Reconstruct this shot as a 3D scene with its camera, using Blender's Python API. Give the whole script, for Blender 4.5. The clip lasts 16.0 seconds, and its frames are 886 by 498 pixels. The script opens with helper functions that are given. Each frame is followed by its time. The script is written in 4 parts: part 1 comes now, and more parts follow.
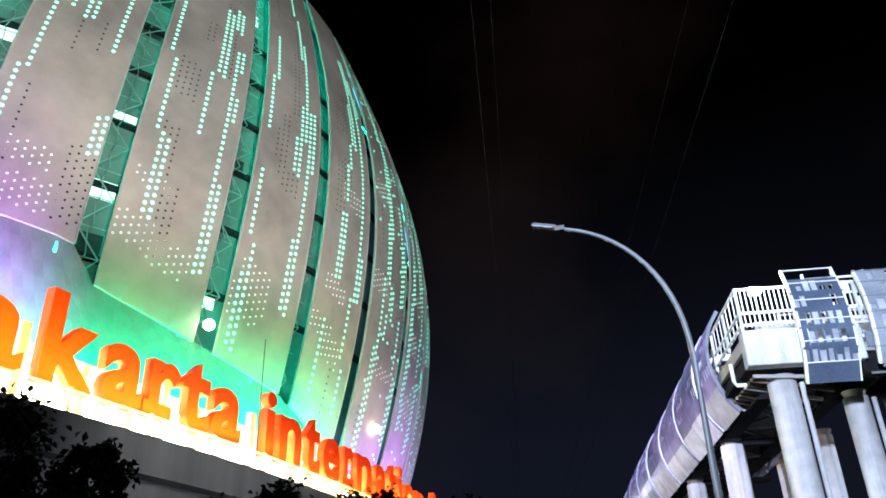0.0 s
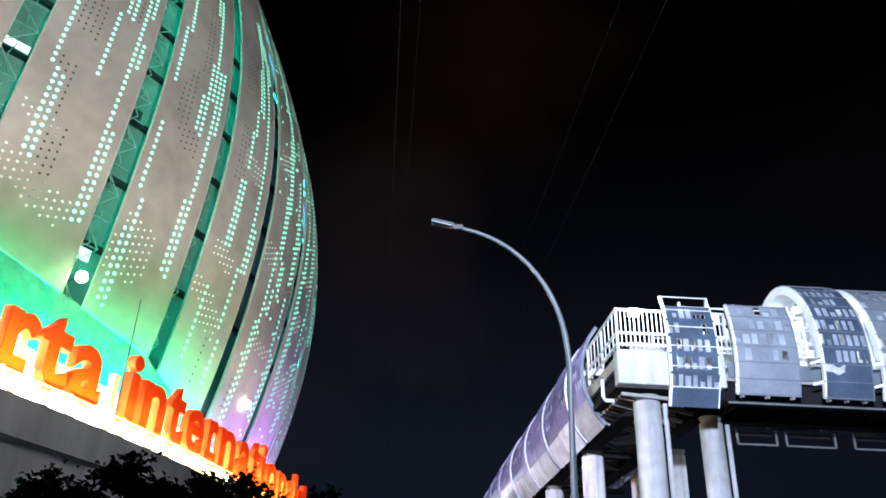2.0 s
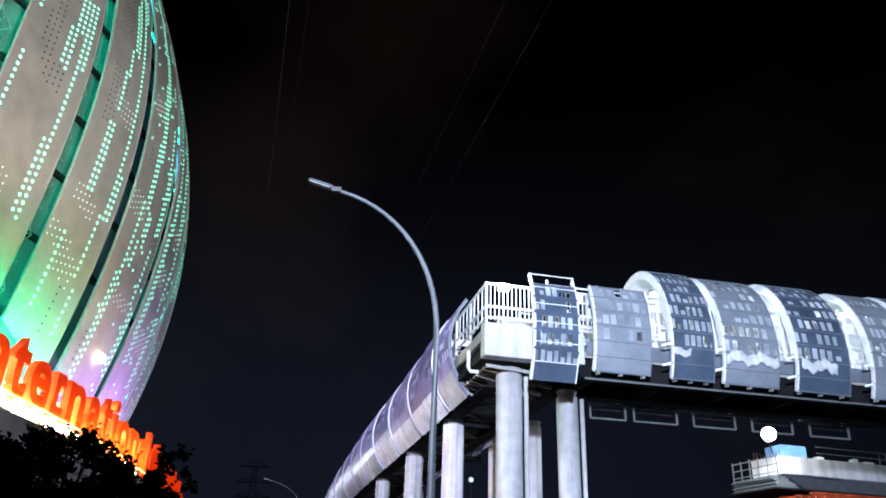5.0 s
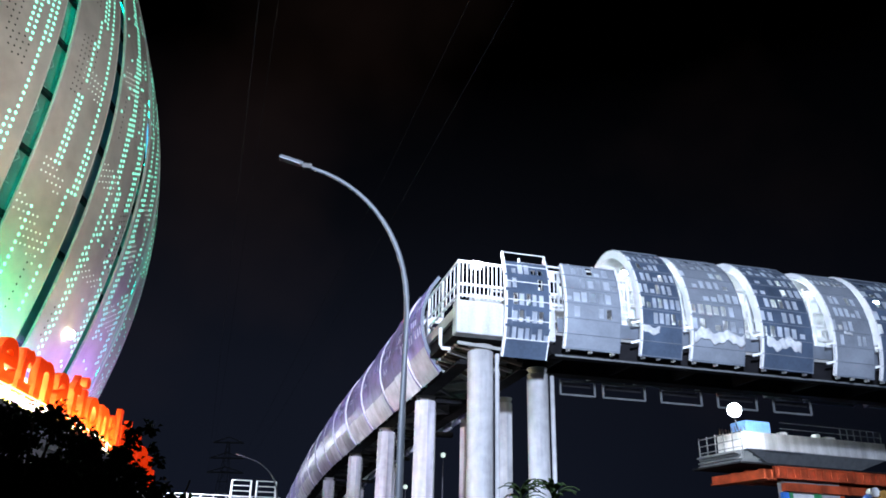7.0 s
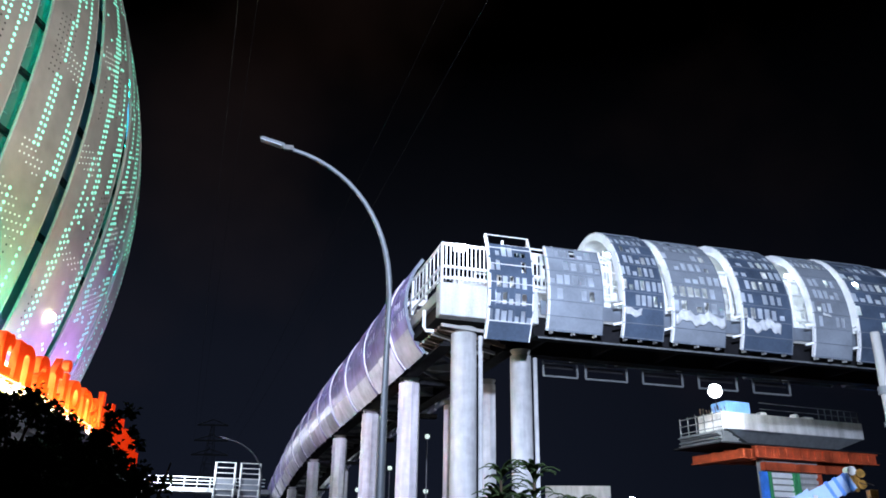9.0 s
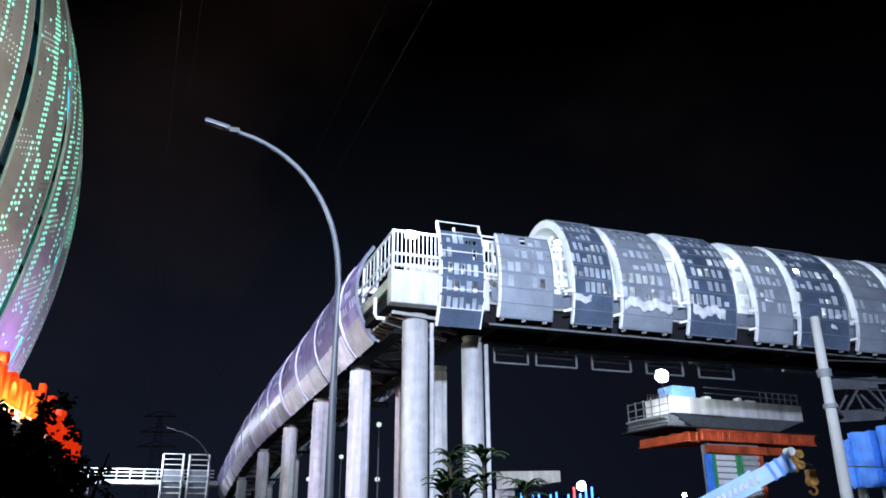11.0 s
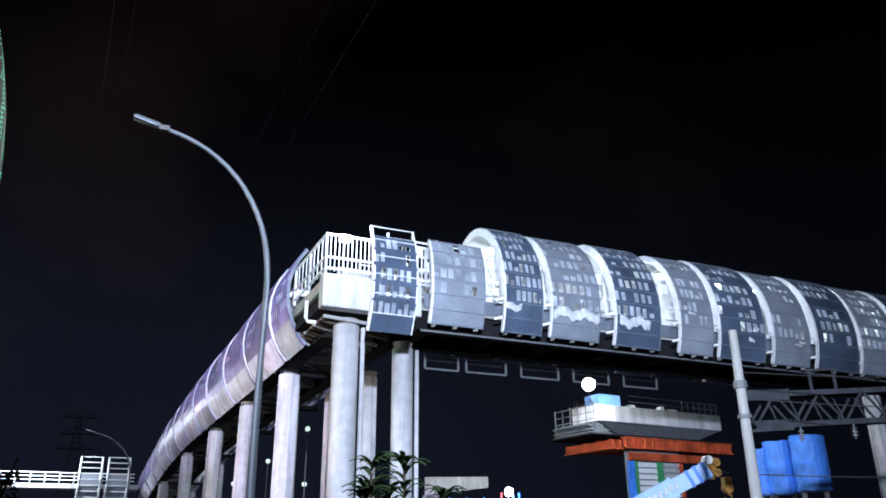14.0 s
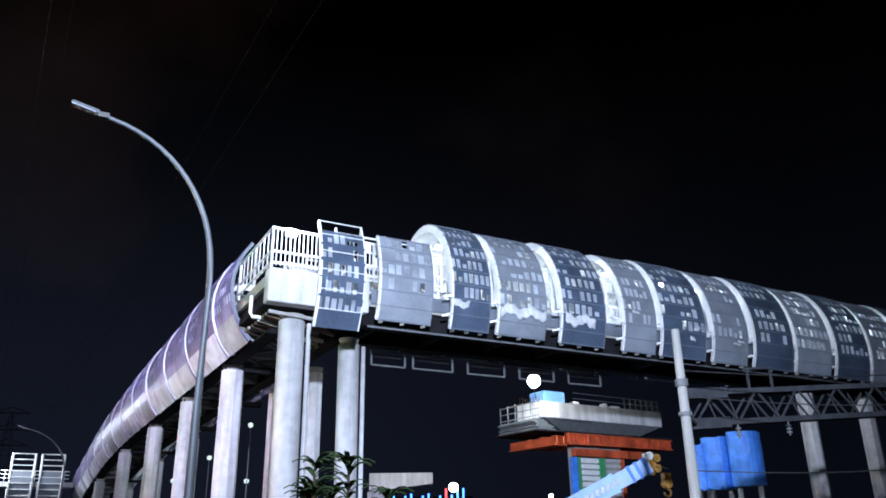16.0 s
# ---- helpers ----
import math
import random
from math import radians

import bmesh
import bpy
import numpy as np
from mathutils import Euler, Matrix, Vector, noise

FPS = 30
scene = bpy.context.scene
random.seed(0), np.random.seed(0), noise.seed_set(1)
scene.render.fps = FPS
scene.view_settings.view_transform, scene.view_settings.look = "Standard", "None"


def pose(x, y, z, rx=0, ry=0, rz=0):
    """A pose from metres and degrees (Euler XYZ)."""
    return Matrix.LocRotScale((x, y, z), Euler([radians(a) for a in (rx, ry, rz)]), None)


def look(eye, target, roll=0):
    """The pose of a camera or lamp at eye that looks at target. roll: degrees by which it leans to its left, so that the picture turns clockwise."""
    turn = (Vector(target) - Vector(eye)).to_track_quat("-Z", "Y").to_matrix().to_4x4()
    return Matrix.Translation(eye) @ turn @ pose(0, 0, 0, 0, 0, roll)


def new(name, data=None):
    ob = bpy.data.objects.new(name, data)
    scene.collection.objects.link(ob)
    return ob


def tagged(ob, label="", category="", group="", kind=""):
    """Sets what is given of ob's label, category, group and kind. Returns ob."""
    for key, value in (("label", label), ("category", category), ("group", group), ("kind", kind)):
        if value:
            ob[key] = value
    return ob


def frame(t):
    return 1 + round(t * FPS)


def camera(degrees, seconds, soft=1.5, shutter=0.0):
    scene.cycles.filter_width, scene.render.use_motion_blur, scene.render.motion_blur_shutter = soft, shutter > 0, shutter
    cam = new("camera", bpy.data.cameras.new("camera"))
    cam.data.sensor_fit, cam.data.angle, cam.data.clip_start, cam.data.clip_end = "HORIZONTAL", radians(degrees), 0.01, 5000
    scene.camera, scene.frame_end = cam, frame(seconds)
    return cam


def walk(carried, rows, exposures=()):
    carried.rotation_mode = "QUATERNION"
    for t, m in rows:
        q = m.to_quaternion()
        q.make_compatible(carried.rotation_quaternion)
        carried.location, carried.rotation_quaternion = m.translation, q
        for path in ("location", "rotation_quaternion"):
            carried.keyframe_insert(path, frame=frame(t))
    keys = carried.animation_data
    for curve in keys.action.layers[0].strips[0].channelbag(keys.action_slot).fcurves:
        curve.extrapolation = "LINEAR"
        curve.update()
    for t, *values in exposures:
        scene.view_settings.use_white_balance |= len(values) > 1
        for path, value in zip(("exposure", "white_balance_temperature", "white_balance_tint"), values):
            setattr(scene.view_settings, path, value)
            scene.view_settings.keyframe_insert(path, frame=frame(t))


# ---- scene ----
cam = camera(60.0, 16.0, 1.75)
ROWS = [
    (0.0, -0.095, -0.202, 1.479, 117.298, 1.609, 21.663),
    (0.5, -0.103, -0.169, 1.510, 117.270, 0.585, 19.254),
    (1.0, -0.108, -0.135, 1.541, 117.025, -0.849, 16.200),
    (1.5, -0.112, -0.090, 1.567, 116.789, -1.467, 13.799),
    (2.0, -0.122, -0.045, 1.592, 116.468, -1.806, 11.316),
    (2.5, -0.126, -0.005, 1.613, 116.126, -2.088, 9.434),
    (3.0, -0.120, 0.027, 1.626, 115.827, -1.944, 7.879),
    (3.5, -0.113, 0.051, 1.627, 115.516, -1.863, 5.725),
    (4.0, -0.104, 0.064, 1.623, 115.115, -1.940, 3.639),
    (6.5, -0.023, 0.016, 1.601, 113.169, -1.317, -0.008),
    (7.0, 0.000, -0.000, 1.600, 112.719, -1.364, -0.571),
    (7.5, 0.015, -0.015, 1.600, 112.367, -1.311, -0.979),
    (8.0, 0.022, -0.018, 1.602, 112.020, -1.115, -1.372),
    (10.3, 0.073, 0.098, 1.602, 110.690, -0.462, -2.195),
    (10.5, 0.078, 0.114, 1.598, 110.588, -0.304, -2.838),
    (11.0, 0.085, 0.156, 1.596, 110.596, 0.293, -4.980),
    (11.5, 0.086, 0.180, 1.598, 110.626, 0.646, -6.391),
    (12.0, 0.090, 0.179, 1.600, 110.703, 0.614, -7.185),
    (12.5, 0.104, 0.148, 1.607, 110.738, 0.613, -7.876),
    (13.0, 0.129, 0.103, 1.610, 110.917, 0.616, -8.703),
    (13.5, 0.154, 0.068, 1.609, 111.018, 0.487, -9.408),
    (14.0, 0.169, 0.046, 1.607, 110.929, 0.357, -10.040),
    (14.5, 0.172, 0.040, 1.610, 110.751, 0.231, -10.538),
    (15.0, 0.175, 0.060, 1.617, 110.645, 0.171, -10.996),
    (15.5, 0.181, 0.102, 1.637, 110.599, 0.347, -11.974),
    (16.0, 0.185, 0.153, 1.668, 110.576, 0.876, -13.969),
]
walk(cam, [(t, pose(x, y, z, rx, ry, rz)) for t, x, y, z, rx, ry, rz in ROWS], ((0.0, 0.0), (16.0, 0.0)))

# ---- night sky ----
world = bpy.data.worlds.new("night_sky")
scene.world = world
world.use_nodes = True
wn = world.node_tree
wn.nodes.clear()
w_out = wn.nodes.new("ShaderNodeOutputWorld")
w_bg = wn.nodes.new("ShaderNodeBackground")
w_tc = wn.nodes.new("ShaderNodeTexCoord")
w_sep = wn.nodes.new("ShaderNodeSeparateXYZ")
w_ramp = wn.nodes.new("ShaderNodeValToRGB")
w_noise = wn.nodes.new("ShaderNodeTexNoise")
w_mix = wn.nodes.new("ShaderNodeMix")
w_mix.data_type, w_mix.blend_type = "RGBA", "ADD"
w_noise.inputs["Scale"].default_value = 2.2
w_noise.inputs["Detail"].default_value = 4
w_cl = wn.nodes.new("ShaderNodeValToRGB")
w_cl.color_ramp.elements[0].position, w_cl.color_ramp.elements[0].color = 0.52, (0, 0, 0, 1)
w_cl.color_ramp.elements[1].position, w_cl.color_ramp.elements[1].color = 0.75, (0.006, 0.0035, 0.003, 1)
e = w_ramp.color_ramp.elements
e[0].position, e[0].color = 0.0, (0.0065, 0.009, 0.018, 1)
e[1].position, e[1].color = 0.58, (0.0, 0.0, 0.0, 1)
m1 = e.new(0.22)
m1.color = (0.0056, 0.0072, 0.0135, 1)
m2 = e.new(0.42)
m2.color = (0.0022, 0.0026, 0.0042, 1)
wn.links.new(w_tc.outputs["Generated"], w_sep.inputs[0])
wn.links.new(w_sep.outputs["Z"], w_ramp.inputs[0])
wn.links.new(w_tc.outputs["Generated"], w_noise.inputs["Vector"])
wn.links.new(w_noise.outputs[0], w_cl.inputs[0])
w_mix.inputs[0].default_value = 1.0
wn.links.new(w_ramp.outputs[0], w_mix.inputs[6])
wn.links.new(w_cl.outputs[0], w_mix.inputs[7])
# the town's glow lies towards the hall; the open side is darker
w_side = wn.nodes.new("ShaderNodeMapRange")
w_side.inputs["From Min"].default_value, w_side.inputs["From Max"].default_value = 0.05, 0.6
w_side.inputs["To Min"].default_value, w_side.inputs["To Max"].default_value = 1.0, 0.35
wn.links.new(w_sep.outputs["X"], w_side.inputs[0])
wn.links.new(w_side.outputs[0], w_bg.inputs[1])
wn.links.new(w_mix.outputs[2], w_bg.inputs[0])
wn.links.new(w_bg.outputs[0], w_out.inputs[0])


# ---- lamps ----
def lamp(name, kind, eye, target, watts, colour, size=0.5, cone=90, blend=0.5, size_y=0, spread=180):
    d = bpy.data.lights.new(name, kind)
    d.energy, d.color = watts, colour
    if kind == "AREA":
        d.size, d.spread = size, radians(spread)
        if size_y:
            d.shape, d.size_y = "RECTANGLE", size_y
    else:
        d.shadow_soft_size = size
    if kind == "SPOT":
        d.spot_size, d.spot_blend = radians(cone), blend
    ob = new(name, d)
    ob.matrix_world = look(eye, target)
    return ob


TURN = 14.5                       # the bridge's axes against the world's
BR = pose(0, 0, 0, 0, 0, TURN)
SIGN_AZ = 4.8
S_DIR = Vector((-math.sin(radians(SIGN_AZ)), math.cos(radians(SIGN_AZ)), 0))
N_DIR = Vector((-math.cos(radians(SIGN_AZ)), -math.sin(radians(SIGN_AZ)), 0))


def sg(s, n, z):
    """A place by the sign: s along it, n away from the street, z up."""
    return S_DIR * s + N_DIR * n + Vector((0, 0, z))


def br(u, v, z):
    return BR @ Vector((u, v, z))


# unseen fill behind the viewpoint, added to light the bridge fronts and piers
lamp("bridge_fill_light", "SPOT", (1, -6, 10), br(15, 28, 13), 118000, (0.65, 0.76, 1.0), 0.4, 76, 1.0)
# unseen fill, added for the hall's violet glow on the plaza run
lamp("plaza_run_fill_light", "SPOT", (-25, -12, 12), br(7, 50, 8), 128000, (0.64, 0.58, 1.0), 0.5, 27, 0.5)
# unseen fill, added to brighten the hall's panels
lamp("hall_fill_light", "SPOT", (16, -6, 16), (-30, 37, 51), 97000, (0.91, 0.94, 0.91), 0.6, 55, 0.4)
lamp("landing_lamp", "POINT", br(8.25, 25.7, 12.9), (0, 0, 0), 430, (0.80, 0.89, 1.0), 0.12)
lamp("pier_lamp", "POINT", (16.3, 42.4, 10.6), (0, 0, 0), 2600, (0.86, 0.94, 1.0), 0.2)
lamp("base_light_green", "AREA", sg(28.6, 25.6, 8.2), sg(30.2, 28.2, 10.9), 4200, (0.005, 1.0, 0.40), 10, size_y=0.4, spread=92)
lamp("base_light_green", "AREA", sg(38.2, 20.9, 8.2), sg(39.2, 23.7, 10.9), 4200, (0.005, 1.0, 0.40), 12, size_y=0.4, spread=92)
lamp("base_light_lilac", "AREA", sg(22.5, 27.0, 8.2), sg(23.5, 31, 13), 4200, (0.56, 0.26, 1.0), 6, size_y=0.4, spread=75)
lamp("base_light_violet", "AREA", sg(54, 19.6, 8.4), sg(55, 24, 13), 2700, (0.54, 0.30, 1.0), 16, size_y=0.4, spread=130)
# unseen fill, added to lift the terrace wall out of the dark
lamp("terrace_wall_fill_light", "SPOT", sg(19, 7.5, 12), sg(23, 15, 4), 900, (0.95, 0.97, 1.0), 0.3, 92, 0.6)
lamp("terrace_light", "AREA", sg(31, 13.7, 7.15), sg(31, 14.9, 8.0), 1100, (1.0, 0.78, 0.12), 38, size_y=0.2, spread=75)
lamp("far_landing_lamp", "POINT", br(-4, 98.5, 11.5), (0, 0, 0), 6500, (0.8, 0.88, 1.0), 0.2)
# unseen fill without a fixture, added to brighten the far pier head
lamp("far_pier_fill_light", "POINT", (17, 76, 13), (0, 0, 0), 2600, (0.9, 0.95, 1.0), 0.2)
lamp("sign_light", "AREA", sg(31, 16.9, 7.6), sg(31, 15.9, 9.4), 2200, (1.0, 0.80, 0.36), 38, size_y=0.3, spread=100)


# ---- materials ----
def mat(name, colour, rough=0.6, metal=0.0, vary=0.25, scale=3.0, bump=0.0, fine=40.0, emit=None, strength=0.0, alpha=1.0, streak=0.0, rand=0.0, spec=0.5):
    m = bpy.data.materials.new(name)
    m.use_nodes = True
    nt = m.node_tree
    b = nt.nodes["Principled BSDF"]
    b.inputs["Roughness"].default_value = rough
    b.inputs["Metallic"].default_value = metal
    b.inputs["Specular IOR Level"].default_value = spec
    tc = nt.nodes.new("ShaderNodeTexCoord")
    n1 = nt.nodes.new("ShaderNodeTexNoise")
    n1.inputs["Scale"].default_value, n1.inputs["Detail"].default_value = scale, 6
    n2 = nt.nodes.new("ShaderNodeTexNoise")
    n2.inputs["Scale"].default_value, n2.inputs["Detail"].default_value = fine, 3
    mp = nt.nodes.new("ShaderNodeMapping")
    mp.inputs["Scale"].default_value = (1, 1, 0.12 if streak else 1)
    nt.links.new(tc.outputs["Object"], mp.inputs[0])
    nt.links.new(mp.outputs[0], n1.inputs["Vector"])
    nt.links.new(tc.outputs["Object"], n2.inputs["Vector"])
    add = nt.nodes.new("ShaderNodeMath")
    add.operation = "MULTIPLY_ADD"
    add.inputs[1].default_value = 0.3
    nt.links.new(n2.outputs[0], add.inputs[0])
    nt.links.new(n1.outputs[0], add.inputs[2])
    ramp = nt.nodes.new("ShaderNodeValToRGB")
    lo = [c * (1 - vary) for c in colour]
    hi = [min(1, c * (1 + vary)) for c in colour]
    ramp.color_ramp.elements[0].position, ramp.color_ramp.elements[0].color = 0.42, (*lo, 1)
    ramp.color_ramp.elements[1].position, ramp.color_ramp.elements[1].color = 0.88, (*hi, 1)
    nt.links.new(add.outputs[0], ramp.inputs[0])
    src = ramp.outputs[0]
    if rand:
        oi = nt.nodes.new("ShaderNodeObjectInfo")
        hsv = nt.nodes.new("ShaderNodeHueSaturation")
        mr = nt.nodes.new("ShaderNodeMapRange")
        mr.inputs["To Min"].default_value, mr.inputs["To Max"].default_value = 1 - rand, 1 + rand
        nt.links.new(oi.outputs["Random"], mr.inputs[0])
        nt.links.new(mr.outputs[0], hsv.inputs["Value"])
        nt.links.new(src, hsv.inputs["Color"])
        src = hsv.outputs[0]
    nt.links.new(src, b.inputs["Base Color"])
    if bump:
        bp = nt.nodes.new("ShaderNodeBump")
        bp.inputs["Strength"].default_value, bp.inputs["Distance"].default_value = bump, 0.02
        nt.links.new(add.outputs[0], bp.inputs["Height"])
        nt.links.new(bp.outputs[0], b.inputs["Normal"])
    if emit:
        b.inputs["Emission Color"].default_value = (*emit, 1)
        b.inputs["Emission Strength"].default_value = strength
    if alpha < 1:
        b.inputs["Alpha"].default_value = alpha
    return m


M_PANEL = mat("perforated_aluminium", (0.49, 0.455, 0.42), 0.7, 0.0, 0.32, 0.13, 0.05, 0.9)
M_EDGE = mat("panel_edge_metal", (0.6, 0.58, 0.56), 0.5, 0.2, 0.15)
M_INNER = mat("inner_cladding", (0.11, 0.12, 0.12), 0.6, 0.0, 0.3, 0.5)
M_TRUSS = mat("painted_truss_steel", (0.24, 0.27, 0.28), 0.5, 0.2, 0.2)
# near black: the dark inside holes and voids is put into this colour
M_HOLE = mat("hole_shade_black", (0.012, 0.012, 0.014), 0.9, 0, 0.2)
M_LED = mat("lit_led_dot", (0.6, 0.9, 0.8), 0.4, 0, 0.05, emit=(0.2, 1.0, 0.72), strength=2.4)
M_LEDW = mat("pale_led_dot", (0.8, 0.9, 0.85), 0.4, 0, 0.05, emit=(0.8, 1.0, 0.9), strength=1.0)
M_STRIP = mat("green_led_strip", (0.2, 0.8, 0.5), 0.4, 0, 0.05, emit=(0.0, 0.9, 0.58), strength=24)
M_STRIPB = mat("blue_led_strip", (0.2, 0.4, 0.8), 0.4, 0, 0.05, emit=(0.02, 0.45, 0.9), strength=3)
M_BASE = mat("folded_base_cladding", (0.20, 0.21, 0.21), 0.8, 0.0, 0.15, 0.8)
M_CONC = mat("grey_concrete", (0.30, 0.30, 0.29), 0.85, 0, 0.3, 0.8, 0.4, 30, streak=1)
M_COL = mat("pier_concrete", (0.44, 0.44, 0.455), 0.75, 0, 0.42, 1.8, 0.06, 3, streak=1)
# near black: shade under decks and in gaps is put into this colour
M_DARK = mat("shade_black_steel", (0.012, 0.012, 0.014), 0.95, 0.0, 0.4, 1.5, spec=0.1)
M_WHITE = mat("white_painted_steel", (0.78, 0.79, 0.80), 0.45, 0.0, 0.1, 2)
M_DECK = mat("white_fascia_panel", (0.45, 0.455, 0.465), 0.6, 0.0, 0.35, 1.6, 0.3, 14, streak=1)
M_MESHD = mat("dark_perforated_sheet", (0.068, 0.095, 0.143), 0.34, 0.1, 0.35, 0.8, 0.3, 9, rand=0.2)
M_MESHL = mat("light_perforated_sheet", (0.235, 0.265, 0.31), 0.36, 0.1, 0.25, 0.8, 0.3, 9, rand=0.15)
M_FILM = mat("pale_film_pane", (0.46, 0.50, 0.56), 0.3, 0.0, 0.5, 1.6)
# lilac cast of this film is the hall's glow put into colour
M_FILMV = mat("violet_glow_film_pane", (0.62, 0.60, 0.72), 0.28, 0.0, 0.6, 1.6)
M_CRUMP = mat("loose_plastic_film", (0.55, 0.57, 0.60), 0.15, 0.0, 0.3, 2.0, 0.3, 7)
# reflected violet glow of the hall is put into the sheet colour
M_MESHV = mat("violet_glow_perforated_sheet", (0.19, 0.16, 0.34), 0.42, 0.1, 0.6, 0.9, 1.0, 3.0, rand=0.4)
M_SKIRTP = mat("pale_skirt_sheet", (0.46, 0.45, 0.50), 0.55, 0.0, 0.4, 1.0, 0.8, 3, rand=0.4)
M_SOLID = mat("galvanised_skirt_sheet", (0.17, 0.195, 0.235), 0.4, 0.2, 0.25, 1.2, 0.1)
M_LAMPW = mat("white_tube_light", (0.9, 0.9, 0.9), 0.4, 0, 0.02, emit=(0.74, 0.87, 1.0), strength=95)
M_FLOOD = mat("floodlight_glass", (0.9, 0.9, 0.9), 0.3, 0, 0.02, emit=(0.9, 0.96, 1.0), strength=40)
M_WARM = mat("warm_floodlight_glass", (0.9, 0.9, 0.8), 0.3, 0, 0.02, emit=(1.0, 0.93, 0.7), strength=14)
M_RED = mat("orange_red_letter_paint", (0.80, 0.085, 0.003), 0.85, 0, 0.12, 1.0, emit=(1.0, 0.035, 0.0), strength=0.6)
M_POLE = mat("weathered_pole_concrete", (0.30, 0.30, 0.29), 0.85, 0, 0.25, 1.5, 0.2, streak=1)
M_STEELG = mat("galvanised_lamp_pole", (0.062, 0.07, 0.08), 0.55, 0.2, 0.25, 1.5)
M_BLACK = mat("black_plastic", (0.02, 0.02, 0.02), 0.5, 0, 0.3)
M_ORANGE = mat("orange_formwork_steel", (0.46, 0.075, 0.025), 0.65, 0.1, 0.6, 1.1)
M_BLUE = mat("blue_crane_paint", (0.17, 0.37, 0.78), 0.4, 0.0, 0.2, 1.2)
M_TARP = mat("blue_tarpaulin", (0.05, 0.22, 0.74), 0.55, 0.0, 0.35, 1.4, 0.5, 8)
M_YEL = mat("yellow_hook_paint", (0.42, 0.22, 0.05), 0.45, 0.2, 0.6)
M_GREEN = mat("green_formwork", (0.05, 0.30, 0.12), 0.6, 0.0, 0.3)
M_LEAF = mat("dark_leaf", (0.042, 0.07, 0.026), 0.8, 0.0, 0.45, 1.5, spec=0.2)
M_BARK = mat("brown_bark", (0.09, 0.06, 0.04), 0.9, 0.0, 0.4, 6)
M_ASPH = mat("asphalt", (0.05, 0.05, 0.052), 0.9, 0.0, 0.3, 0.6, 0.3)
M_RUST = mat("rust_stained_brace", (0.11, 0.075, 0.055), 0.8, 0.1, 0.5, 2.0)
M_PYL = mat("dull_pylon_steel", (0.13, 0.14, 0.15), 0.7, 0.2, 0.2)
M_GANT = mat("dark_gantry_steel", (0.04, 0.043, 0.05), 0.9, 0.0, 0.3, spec=0.1)
M_GLARE = mat("terrace_flood_glass", (0.9, 0.9, 0.8), 0.3, 0, 0.02, emit=(1.0, 0.97, 0.76), strength=62)
M_VIOL = mat("violet_floodlight_glass", (0.8, 0.7, 0.9), 0.3, 0, 0.02, emit=(0.55, 0.32, 1.0), strength=7)
M_WIN = mat("lit_inner_window", (0.8, 0.85, 0.85), 0.4, 0, 0.05, emit=(0.8, 1.0, 0.95), strength=1.0)
M_LBLUE = mat("blue_sign_tube", (0.1, 0.2, 0.9), 0.4, 0, 0.05, emit=(0.05, 0.22, 1.0), strength=5)
M_LRED = mat("red_sign_tube", (0.9, 0.1, 0.1), 0.4, 0, 0.05, emit=(1.0, 0.08, 0.1), strength=3)


def let_light_through(m, share):
    """Mixes a translucent share into a thin film, so that light behind it shows."""
    nt = m.node_tree
    b = nt.nodes["Principled BSDF"]
    tr = nt.nodes.new("ShaderNodeBsdfTranslucent")
    mx = nt.nodes.new("ShaderNodeMixShader")
    gm = nt.nodes.new("ShaderNodeNewGeometry")
    mr = nt.nodes.new("ShaderNodeMapRange")
    mr.inputs["To Min"].default_value, mr.inputs["To Max"].default_value = share * 0.3, min(1.0, share * 1.5)
    tr.inputs["Color"].default_value = (0.86, 0.9, 0.96, 1)
    nt.links.new(gm.outputs["Random Per Island"], mr.inputs[0])
    nt.links.new(mr.outputs[0], mx.inputs[0])
    nt.links.new(b.outputs[0], mx.inputs[1])
    nt.links.new(tr.outputs[0], mx.inputs[2])
    nt.links.new(mx.outputs[0], nt.nodes["Material Output"].inputs[0])


let_light_through(M_FILM, 0.55)
let_light_through(M_FILMV, 0.4)


# ---- mesh helpers ----
def part(name, bm, material, parent=None, label="", smooth=False):
    me = bpy.data.meshes.new(name)
    bm.to_mesh(me)
    bm.free()
    me.materials.append(material)
    if smooth:
        for p in me.polygons:
            p.use_smooth = True
    ob = new(name, me)
    if parent is not None:
        ob.parent = parent
    if label:
        tagged(ob, label)
    return ob


def thing(name, m, label, category, group="", kind=""):
    ob = new(name)
    ob.matrix_world = m
    ob.empty_display_size = 0.3
    return tagged(ob, label, category, group, kind)


def box(bm, x0, x1, y0, y1, z0, z1, m=None):
    r = bmesh.ops.create_cube(bm, size=1)
    t = Matrix.LocRotScale(((x0 + x1) / 2, (y0 + y1) / 2, (z0 + z1) / 2), None, (abs(x1 - x0), abs(y1 - y0), abs(z1 - z0)))
    bmesh.ops.transform(bm, matrix=(m @ t) if m else t, verts=r["verts"])
    return r["verts"]


def beam(bm, a, b, w, d=None):
    """A square bar from a to b."""
    a, b = Vector(a), Vector(b)
    d = d or w
    r = bmesh.ops.create_cube(bm, size=1)
    q = (b - a).to_track_quat("Z", "Y")
    bmesh.ops.transform(bm, matrix=Matrix.LocRotScale((a + b) / 2, q, (w, d, (b - a).length)), verts=r["verts"])


def rod(bm, a, b, r0, r1=None, seg=10):
    a, b = Vector(a), Vector(b)
    r = bmesh.ops.create_cone(bm, cap_ends=True, segments=seg, radius1=r0, radius2=r0 if r1 is None else r1, depth=(b - a).length)
